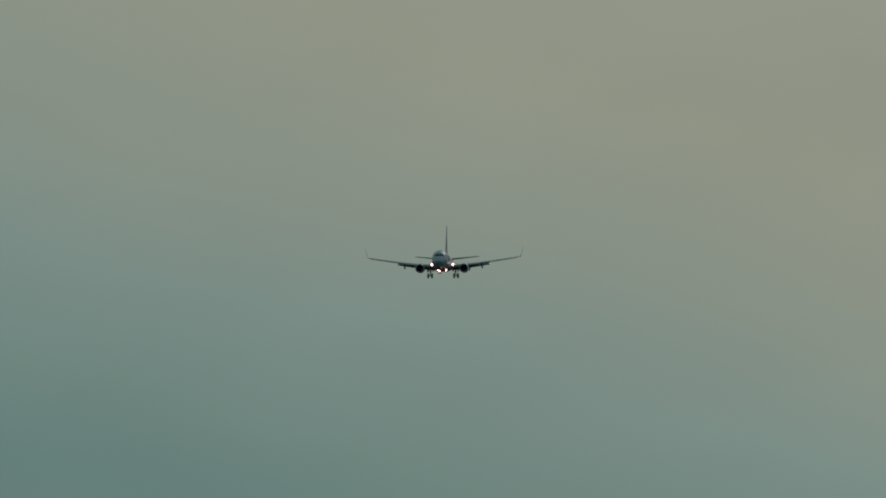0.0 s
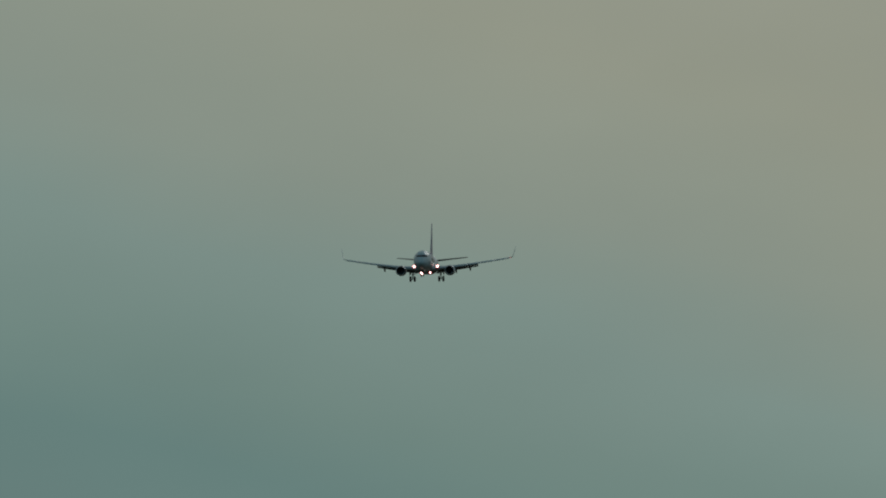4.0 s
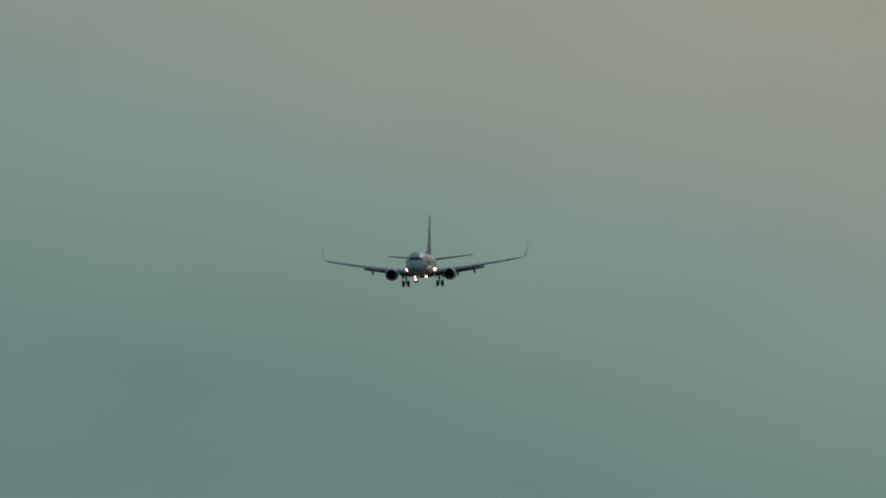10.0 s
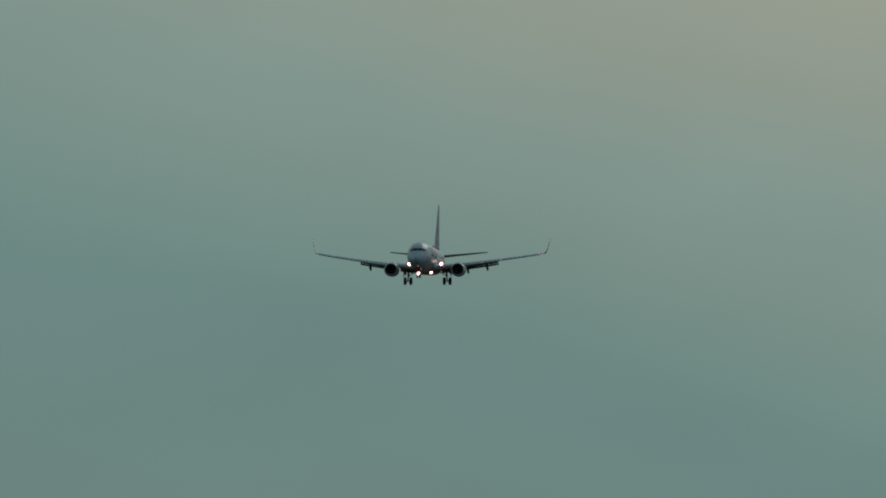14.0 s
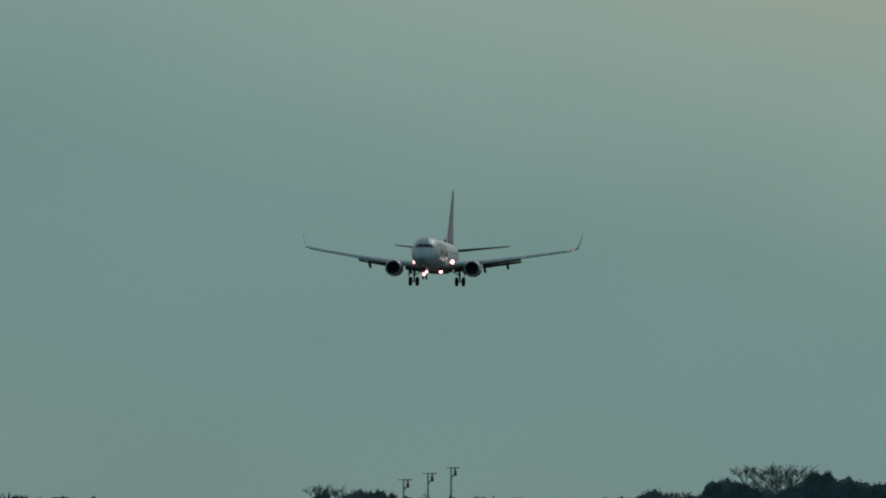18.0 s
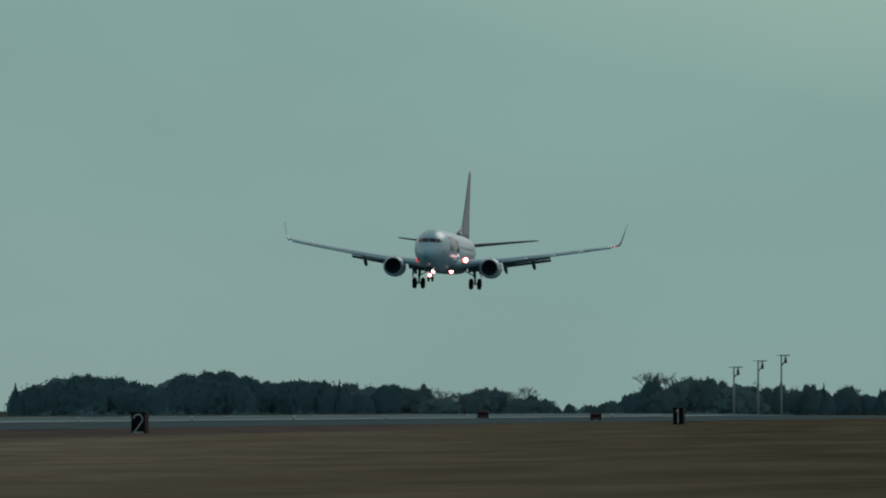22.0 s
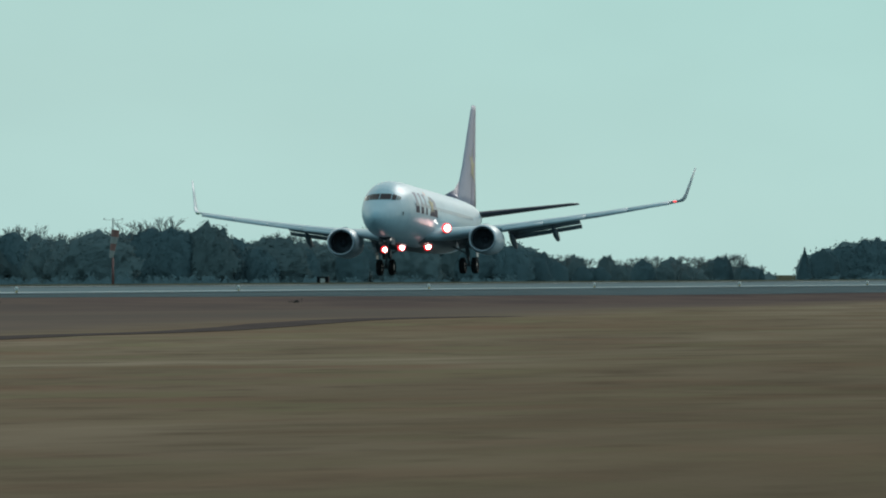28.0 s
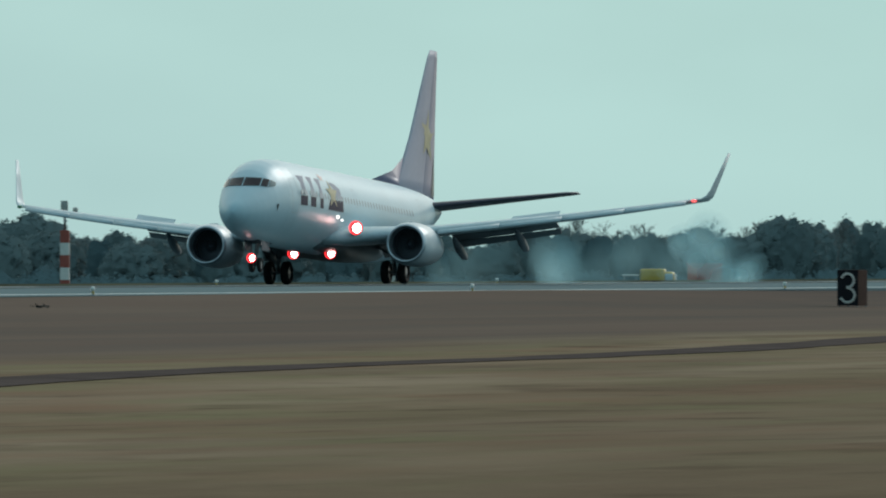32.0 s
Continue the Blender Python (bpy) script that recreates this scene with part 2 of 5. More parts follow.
def ground_material():
    """Dry winter grass: straw and olive streaks, a red-brown mown strip along the runway, woodland floor beyond."""
    m = bpy.data.materials.new("dry_grass_field")
    m.use_nodes = True
    nd, ln = m.node_tree.nodes, m.node_tree.links
    p = nd["Principled BSDF"]
    p.inputs["Roughness"].default_value = 0.95
    p.inputs["Specular IOR Level"].default_value = 0.0
    geo = nd.new("ShaderNodeNewGeometry")
    sep = nd.new("ShaderNodeSeparateXYZ")
    ln.new(geo.outputs["Position"], sep.inputs[0])

    def noise_at(sx, sy, scale, detail=4):
        mp, n = nd.new("ShaderNodeMapping"), nd.new("ShaderNodeTexNoise")
        mp.inputs["Scale"].default_value = (sx, sy, 1)
        n.inputs["Scale"].default_value, n.inputs["Detail"].default_value = scale, detail
        ln.new(geo.outputs["Position"], mp.inputs[0])
        ln.new(mp.outputs[0], n.inputs["Vector"])
        return n.outputs["Fac"]

    def mixed(fac, a, b):
        k = nd.new("ShaderNodeMix")
        k.data_type = "RGBA"
        ln.new(fac, k.inputs["Factor"])
        for s, v in (("A", a), ("B", b)):
            if isinstance(v, tuple):
                k.inputs[s].default_value = (*v, 1)
            else:
                ln.new(v, k.inputs[s])
        return k.outputs["Result"]

    def spread(value, lo, hi):
        r = nd.new("ShaderNodeMapRange")
        r.inputs["From Min"].default_value, r.inputs["From Max"].default_value = lo, hi
        ln.new(value, r.inputs["Value"])
        return r.outputs[0]

    wide = spread(noise_at(1, 0.16, 0.09), 0.40, 0.60)
    mid = spread(noise_at(1, 0.2, 0.22), 0.40, 0.62)
    fine = spread(noise_at(1, 0.3, 1.2, 6), 0.25, 0.9)
    straw = mixed(wide, (0.205, 0.149, 0.103), (0.300, 0.230, 0.168))
    green = mixed(mid, straw, (0.170, 0.138, 0.086))
    dark = mixed(spread(noise_at(1, 0.14, 0.16), 0.54, 0.70), green, (0.128, 0.094, 0.067))
    field = mixed(fine, dark, straw)
    field = mixed(spread(noise_at(1, 0.12, 0.45), 0.42, 0.85), field, (0.130, 0.092, 0.066))
    field = mixed(spread(noise_at(1, 0.25, 2.6, 5), 0.45, 1.6), field, (0.275, 0.208, 0.146))
    field = mixed(spread(noise_at(1, 0.14, 0.033), 0.50, 1.0), field, (0.178, 0.113, 0.076))
    # patches of reddish dead stems and of greener blades
    field = mixed(spread(noise_at(1, 0.30, 0.30, 5), 0.50, 0.80), field, (0.205, 0.122, 0.084))
    field = mixed(spread(noise_at(0.9, 0.26, 0.36, 5), 0.52, 0.80), field, (0.186, 0.166, 0.098))
    field = mixed(spread(noise_at(1, 0.34, 0.75, 6), 0.54, 0.86), field, (0.098, 0.068, 0.050))
    # darker grass east of an oblique line
    slant = nd.new("ShaderNodeMath")
    slant.operation = "MULTIPLY_ADD"
    ln.new(sep.outputs["Y"], slant.inputs[0])
    slant.inputs[1].default_value = 0.115
    ln.new(sep.outputs["X"], slant.inputs[2])
    field = mixed(spread(slant.outputs[0], -26.0, 8.0), field, mixed(spread(noise_at(1, 0.13, 0.22), 0.36, 0.66), (0.086, 0.063, 0.043), (0.146, 0.105, 0.070)))
    # the mown strip between the field and the runway, its edge slanting away from the runway line
    edge = nd.new("ShaderNodeMath")
    edge.operation = "MULTIPLY_ADD"
    ln.new(sep.outputs["Y"], edge.inputs[0])
    edge.inputs[1].default_value = 0.075
    ln.new(sep.outputs["X"], edge.inputs[2])
    strip = spread(edge.outputs[0], -46.0, -53.0)
    strip_colour = mixed(spread(sep.outputs["Y"], 500.0, 680.0), mixed(wide, (0.158, 0.118, 0.098), (0.128, 0.102, 0.088)), mixed(wide, (0.116, 0.079, 0.074), (0.096, 0.071, 0.068)))
    near = mixed(strip, field, mixed(fine, mixed(mid, strip_colour, (0.150, 0.108, 0.090)), strip_colour))
    far = mixed(spread(sep.outputs["X"], -192.0, -195.0), near, mixed(mid, (0.081, 0.082, 0.058), (0.054, 0.056, 0.041)))
    ln.new(far, p.inputs["Base Color"])
    bump, bn = nd.new("ShaderNodeBump"), noise_at(1, 1, 3.0, 6)
    bump.inputs["Strength"].default_value, bump.inputs["Distance"].default_value = 0.5, 0.08
    ln.new(bn, bump.inputs["Height"])
    ln.new(bump.outputs[0], p.inputs["Normal"])
    return m


GROUND = ground_material()


def smoke_material(name, thick):
    """Thin tyre smoke: milky in the heart of a puff and clear towards its rim, broken by slow noise."""
    m = bpy.data.materials.new(name)
    m.use_nodes = True
    nd, ln = m.node_tree.nodes, m.node_tree.links
    nd.clear()

    def math_node(kind, a, b=None):
        k = nd.new("ShaderNodeMath")
        k.operation, k.use_clamp = kind, kind == "SUBTRACT"
        for i, v in enumerate((a, b)):
            if v is None:
                continue
            if isinstance(v, float):
                k.inputs[i].default_value = v
            else:
                ln.new(v, k.inputs[i])
        return k.outputs[0]

    co, n, sep = nd.new("ShaderNodeTexCoord"), nd.new("ShaderNodeTexNoise"), nd.new("ShaderNodeSeparateXYZ")
    n.inputs["Scale"].default_value, n.inputs["Detail"].default_value = 0.8, 2
    ln.new(co.outputs["Object"], n.inputs["Vector"])
    ln.new(co.outputs["Object"], sep.inputs[0])
    r2 = math_node("ADD", math_node("MULTIPLY", sep.outputs["X"], sep.outputs["X"]), math_node("MULTIPLY", sep.outputs["Z"], sep.outputs["Z"]))
    heart = math_node("POWER", math_node("SUBTRACT", 1.0, math_node("MULTIPLY", r2, 1.45)), 1.2)
    dense = math_node("MULTIPLY", math_node("MULTIPLY", heart, math_node("ADD", n.outputs["Fac"], 0.6)), thick)
    t, d, mx, out = (nd.new(k) for k in ("ShaderNodeBsdfTransparent", "ShaderNodeBsdfTranslucent", "ShaderNodeMixShader", "ShaderNodeOutputMaterial"))
    lit, both = nd.new("ShaderNodeBsdfDiffuse"), nd.new("ShaderNodeMixShader")
    lit.inputs["Color"].default_value = (0.57, 0.92, 1.0, 1)
    ln.new(d.outputs[0], both.inputs[1])
    ln.new(lit.outputs[0], both.inputs[2])
    d.inputs["Color"].default_value = (0.57, 0.92, 1.0, 1)
    ln.new(dense, mx.inputs[0])
    ln.new(t.outputs[0], mx.inputs[1])
    ln.new(both.outputs[0], mx.inputs[2])
    ln.new(mx.outputs[0], out.inputs[0])
    return m


SMOKE = smoke_material("tyre_smoke", 0.33)
TRAIL = smoke_material("thinning_tyre_smoke", 0.16)


# ---- mesh helpers ----
def mesh_of(bm, name, material, smooth=True):
    bmesh.ops.recalc_face_normals(bm, faces=bm.faces[:])
    me = bpy.data.meshes.new(name)
    bm.to_mesh(me)
    bm.free()
    me.materials.append(material)
    me.polygons.foreach_set("use_smooth", [smooth] * len(me.polygons))
    return me


def part(name, bm, material, parent, label="", smooth=True, at=None):
    """Links a bmesh as one mesh object under a thing or a part."""
    ob = new(name, mesh_of(bm, name, material, smooth))
    ob.parent = parent
    if at is not None:
        ob.matrix_basis = at
    return tagged(ob, label)


def thing(name, label, category, at=None, group="", kind=""):
    ob = new(name)
    if at is not None:
        ob.matrix_basis = at
    return tagged(ob, label, category, group, kind)


def box(bm, x0, x1, y0, y1, z0, z1, bevel=0.0, m=None):
    made = bmesh.ops.create_cube(bm, size=1)["verts"]
    for v in made:
        v.co = Vector(((x0 + x1) / 2 + v.co.x * (x1 - x0), (y0 + y1) / 2 + v.co.y * (y1 - y0), (z0 + z1) / 2 + v.co.z * (z1 - z0)))
        if m is not None:
            v.co = m @ v.co
    if bevel:
        edges = list({e for v in made for e in v.link_edges})
        bmesh.ops.bevel(bm, geom=edges, offset=bevel, segments=2, affect="EDGES", profile=0.5)
    return bm


def tube(bm, a, b, r0, r1=None, n=8, cap=True):
    """A tapered bar from a to b."""
    a, b = Vector(a), Vector(b)
    r1 = r0 if r1 is None else r1
    q = (b - a).to_track_quat("Z", "Y").to_matrix()
    rings = []
    for c, r in ((a, r0), (b, r1)):
        rings.append([bm.verts.new(c + q @ Vector((r * math.cos(2 * math.pi * k / n), r * math.sin(2 * math.pi * k / n), 0))) for k in range(n)])
    for k in range(n):
        bm.faces.new((rings[0][k], rings[0][(k + 1) % n], rings[1][(k + 1) % n], rings[1][k]))
    if cap:
        bm.faces.new(rings[0][::-1])
        bm.faces.new(rings[1])
    return bm


def loft(bm, rings, cap=True):
    """A skin over closed rings of equal length."""
    vs = [[bm.verts.new(p) for p in ring] for ring in rings]
    n = len(vs[0])
    for a, b in zip(vs, vs[1:]):
        for k in range(n):
            bm.faces.new((a[k], a[(k + 1) % n], b[(k + 1) % n], b[k]))
    if cap:
        bm.faces.new(vs[0][::-1])
        bm.faces.new(vs[-1])
    return bm


def spun(bm, profile, axis_y=True, n=32, centre=(0, 0, 0), squash=1.0, close=False):
    """A turned body about a line along y: profile of (y, radius). squash flattens the underside."""
    rings = []
    cx, cy, cz = centre
    for y, r in profile:
        ring = []
        for k in range(n):
            a = 2 * math.pi * k / n
            z = r * math.sin(a)
            ring.append(Vector((cx + r * math.cos(a), cy + y, cz + (z * squash if z < 0 else z))))
        rings.append(ring)
    return loft(bm, rings, cap=close)


def skin_patch(bm, surface, u0, u1, v0, v1, nu=4, nv=4, lift=0.012):
    """A slightly proud panel on a surface(u, v) that returns a place and a normal."""
    grid = []
    for i in range(nu + 1):
        row = []
        for j in range(nv + 1):
            p, n = surface(u0 + (u1 - u0) * i / nu, v0 + (v1 - v0) * j / nv)
            row.append(bm.verts.new(p + n * lift))
        grid.append(row)
    for i in range(nu):
        for j in range(nv):
            bm.faces.new((grid[i][j], grid[i + 1][j], grid[i + 1][j + 1], grid[i][j + 1]))
    return bm


def skin_polygon(bm, surface, outline, lift=0.014):
    """A proud figure on a surface from an outline of (u, v), fanned from its middle and split once for the curve."""
    cu, cv = sum(p[0] for p in outline) / len(outline), sum(p[1] for p in outline) / len(outline)

    def vert(u, v):
        p, n = surface(u, v)
        return bm.verts.new(p + n * lift)

    mid = vert(cu, cv)
    inner = [vert((u + cu) / 2, (v + cv) / 2) for u, v in outline]
    outer = [vert(u, v) for u, v in outline]
    k = len(outline)
    for i in range(k):
        j = (i + 1) % k
        bm.faces.new((mid, inner[i], inner[j]))
        bm.faces.new((inner[i], outer[i], outer[j], inner[j]))
    return bm


# ---- ground, runway ----
RUNWAY_END = 1500.0


def smooth_step(a, b, x):
    t = np.clip((x - a) / (b - a), 0, 1)
    return t * t * (3 - 2 * t)


def ground_height(x, y):
    """Metres above the runway: field, rise to the runway, fall beyond it."""
    u = -np.asarray(x, float)
    y = np.asarray(y, float)
    z = -0.5 + 0.25 * smooth_step(122, 147, u) + 0.2 * smooth_step(192, 198, u)
    z = z + 0.26 * np.exp(-(((u - 138) / 7) ** 2)) * np.exp(-(((y - 535) / 55) ** 2))
    z = z - 0.26 * np.exp(-(((u - 119) / 10) ** 2))
    z = z - 1.95 * smooth_step(198, 270, u)
    z = z * (1 - smooth_step(1560, 1700, y)) - 2.0 * smooth_step(1560, 1700, y)
    return z + 0.05 * np.sin(u / 9.0 + y / 23.0) * smooth_step(118, 90, u) * smooth_step(30, 70, y)


def runway_height(u):
    """The runway falls to both sides of its middle, to shed rain."""
    return -0.2 * ((u - 170.5) / 23.5) ** 2


def lane(u0, u1, y0, y1, lift, columns=4):
    """A paved or painted sheet that follows the runway's camber, with closed edges."""
    bm = bmesh.new()
    us = np.linspace(u0, u1, columns + 1)
    top = [[(-u, y, runway_height(u) + lift) for u in us] for y in (y0, y1)]
    rings = [[Vector(p) for p in row] + [Vector((p[0], p[1], p[2] - 0.02 - lift)) for p in reversed(row)] for row in top]
    return loft(bm, rings)


def grid_mesh(name, xs, ys, height, material):
    X, Y = np.meshgrid(xs, ys)
    Z = height(X, Y)
    verts = np.stack([X, Y, Z], -1).reshape(-1, 3)
    nx, ny = len(xs), len(ys)
    i = np.arange(nx * ny).reshape(ny, nx)
    faces = np.stack([i[:-1, :-1], i[:-1, 1:], i[1:, 1:], i[1:, :-1]], -1).reshape(-1, 4)
    me = bpy.data.meshes.new(name)
    me.from_pydata(verts.tolist(), [], faces.tolist())
    me.polygons.foreach_set("use_smooth", [True] * len(me.polygons))
    me.materials.append(material)
    return me


def build_ground():
    xs = np.unique(np.r_[np.linspace(-4500, -500, 12), np.linspace(-500, -280, 8), np.linspace(-280, 20, 121), np.linspace(20, 400, 12), np.linspace(400, 4500, 10)])
    ys = np.unique(np.r_[np.linspace(-900, 40, 10), np.linspace(40, 1000, 161), np.linspace(1000, 1800, 60), np.linspace(1800, 4900, 16)])
    g = new("ground", grid_mesh("ground", xs, ys, ground_height, GROUND))
    tagged(g, "wide flat field of dry straw-brown winter grass", "ground", kind="structure")


def shoulder():
    """The asphalt shoulder, on the ground's own slope; the grass has crept over its near edge."""
    rows = []
    for y in np.arange(-300, RUNWAY_END + 8, 8.0):
        edge = float(np.interp(y, [480, 560, 640, 780, 1200], [146.2, 145, 138, 131, 131])) + 0.8 * noise.noise(Vector((0, y * 0.03, 4))) + 0.4 * noise.noise(Vector((0, y * 0.13, 9)))
        rows.append([(-edge - (147.2 - edge) * k / 4, y) for k in range(5)])
    bm = bmesh.new()
    grid = [[bm.verts.new((x, y, float(ground_height(x, y)) + 0.012)) for x, y in row] for row in rows]
    for a, b in zip(grid, grid[1:]):
        for k in range(4):
            bm.faces.new((a[k], a[k + 1], b[k + 1], b[k]))
    tagged(new("runway_shoulder", mesh_of(bm, "runway_shoulder", SHOULDER)), "dark asphalt shoulder beside the runway", "shoulder", kind="structure")


def build_runway():
    bm = lane(147.0, 194.0, -300.0, RUNWAY_END, 0.0, 16)
    r = new("runway", mesh_of(bm, "runway", ASPHALT, False))
    tagged(r, "long grey asphalt runway with white edge lines", "runway", kind="structure")
    for name, u0, u1 in (("edge_line", 149.4, 150.1), ("edge_line", 190.9, 191.6), ("centre_line", 170.1, 170.9)):
        if name == "edge_line":
            b = lane(u0, u1, -300.0, RUNWAY_END - 60, 0.006, 1)
            part(name, b, LINE, r, "white painted line", smooth=False)
        else:
            for k in range(22):
                b = bmesh.new()
                box(b, -u1, -u0, 60 + 60 * k, 90 + 60 * k, -0.01, 0.006)
                part("centre_line_dash", b, LINE, r, "white painted dash", smooth=False)
    # dark bands painted where the runway seems to mirror the trees
    for k, (u0, u1) in enumerate(((163.5, 169.2), (171.8, 178.0))):
        part("mirage_band", lane(u0, u1, 380.0 + 25 * k, 1120.0 - 40 * k, 0.004, 2), MIRAGE, r, "dark band coloured for the mirage of trees in the touchdown zone", smooth=False)
    shoulder()


build_ground()
build_runway()


def dark_track(points, width):
    """A narrow dark service track through the grass, through (x, y) points."""
    pts = [Vector((x, y, 0)) for x, y in points]
    fine = []
    for a, b in zip(pts, pts[1:]):
        k = max(2, int((b - a).length / 6))
        fine += [a.lerp(b, i / k) for i in range(k)]
    fine.append(pts[-1])
    bm = bmesh.new()
    prev = None
    for i, p in enumerate(fine):
        d = (fine[min(i + 1, len(fine) - 1)] - fine[max(i - 1, 0)]).normalized()
        s = Vector((-d.y, d.x, 0)) * width * (0.5 + 0.1 * noise.noise(p * 0.05))
        w = noise.noise(p * 0.11) * 0.35
        row = []
        for k in (-1.0, -0.4, 0.4, 1.0):
            q = p + s * k + Vector((w, 0, 0))
            q.z = float(ground_height(q.x, q.y)) + (0.012 if abs(k) == 1 else 0.03)
            row.append(bm.verts.new(q))
        if prev:
            for k in range(3):
                bm.faces.new((prev[k], prev[k + 1], row[k + 1], row[k]))
        prev = row
    ob = new("service_track", mesh_of(bm, "service_track", TRACK))
    tagged(ob, "narrow dark earth track through dry grass", "track", kind="structure")


dark_track([(-40, 60), (-52.6, 174), (-57.4, 214), (-59.9, 236), (-66.3, 300), (-72.6, 353), (-78.1, 404), (-80.5, 445)], 1.9)
dark_track([(-8.4, 60), (-12.4, 102), (-13.9, 132), (-14.2, 150)], 1.1)


# ---- the airliner; local y runs aft from the main wheels, nose towards -y ----
GEAR = 19.6
HULL = [(1.05, 0.03, 2.66, 2.60), (1.16, 0.22, 2.90, 2.40), (1.36, 0.42, 3.10, 2.22), (1.74, 0.68, 3.36, 2.02), (2.30, 0.96, 3.76, 1.80),
        (2.79, 1.16, 4.10, 1.67), (3.24, 1.30, 4.46, 1.58), (3.69, 1.42, 4.77, 1.51), (4.32, 1.56, 5.07, 1.44), (5.04, 1.69, 5.29, 1.39), (6.1, 1.80, 5.42, 1.36),
        (7.6, 1.87, 5.48, 1.34), (12.0, 1.88, 5.48, 1.34), (18.0, 1.88, 5.48, 1.34), (23.5, 1.88, 5.48, 1.34), (25.5, 1.88, 5.48, 1.42), (27.5, 1.84, 5.47, 1.66),
        (30.0, 1.63, 5.43, 2.20), (32.5, 1.28, 5.35, 2.88), (35.0, 0.85, 5.20, 3.55), (37.0, 0.45, 5.00, 4.10), (38.0, 0.15, 4.78, 4.42)]


def hull_at(s):
    st = [h[0] for h in HULL]
    return tuple(float(np.interp(s, st, [h[k] for h in HULL])) for k in (1, 2, 3))


def hull_surface(s, a):
    """Place and normal on the fuselage at s metres from the nose and a degrees from its top, positive to the left wing (+x)."""
    def at(s, a):
        w, top, low = hull_at(s)
        r = radians(a)
        return Vector((w * math.sin(r), s - GEAR, (top + low) / 2 + (top - low) / 2 * math.cos(r)))
    p = at(s, a)
    n = (at(s, a + 1) - at(s, a - 1)).cross(at(s + 0.05, a) - at(s - 0.05, a))
    n.normalize()
    if n.dot(Vector((p.x, 0, p.z - (hull_at(s)[1] + hull_at(s)[2]) / 2))) < 0:
        n.negate()
    return p, n


def nose_point(x, z, lift=0.02):
    """The place on the nose that is x to the side and at height z, a little proud of the skin."""
    lo, hi = 1.1, 7.5
    for _ in range(40):
        s = (lo + hi) / 2
        w, top, low = hull_at(s)
        inside = (x / w) ** 2 + ((z - (top + low) / 2) / ((top - low) / 2)) ** 2 < 1
        lo, hi = (lo, s) if inside else (s, hi)
    w, top, low = hull_at(hi)
    a = math.degrees(math.atan2(x / w, (z - (top + low) / 2) / ((top - low) / 2)))
    p, n = hull_surface(hi, a)
    return p + n * lift


def airfoil(le, chord, thick, up, aft=Vector((0, 1, 0)), n=9):
    """A closed wing section from its leading edge."""
    pts = []
    xs = [0.5 * (1 - math.cos(math.pi * i / n)) for i in range(n + 1)]

    def half(c):
        return 5 * thick * (0.2969 * math.sqrt(c) - 0.126 * c - 0.3516 * c * c + 0.2843 * c ** 3 - 0.1015 * c ** 4)
    for c in xs:
        pts.append(le + aft * (c * chord) + up * (chord * (half(c) + 0.02 * math.sin(math.pi * c))))
    for c in xs[-2:0:-1]:
        pts.append(le + aft * (c * chord) + up * (chord * (-half(c) * 0.75 + 0.02 * math.sin(math.pi * c))))
    return pts


def wing_line(x):
    """Leading edge station, chord and height of the wing at x metres from the middle."""
    le = float(np.interp(x, [1.2, 1.9, 5.0, 17.15], [12.2, 13.4, 15.75, 22.7]))
    te = float(np.interp(x, [1.2, 1.9, 5.8, 17.15], [21.1, 21.0, 20.75, 24.4]))
    z = 1.95 + 0.122 * (x - 1.2) + 0.00205 * max(x - 1.2, 0) ** 2
    return le, te - le, z


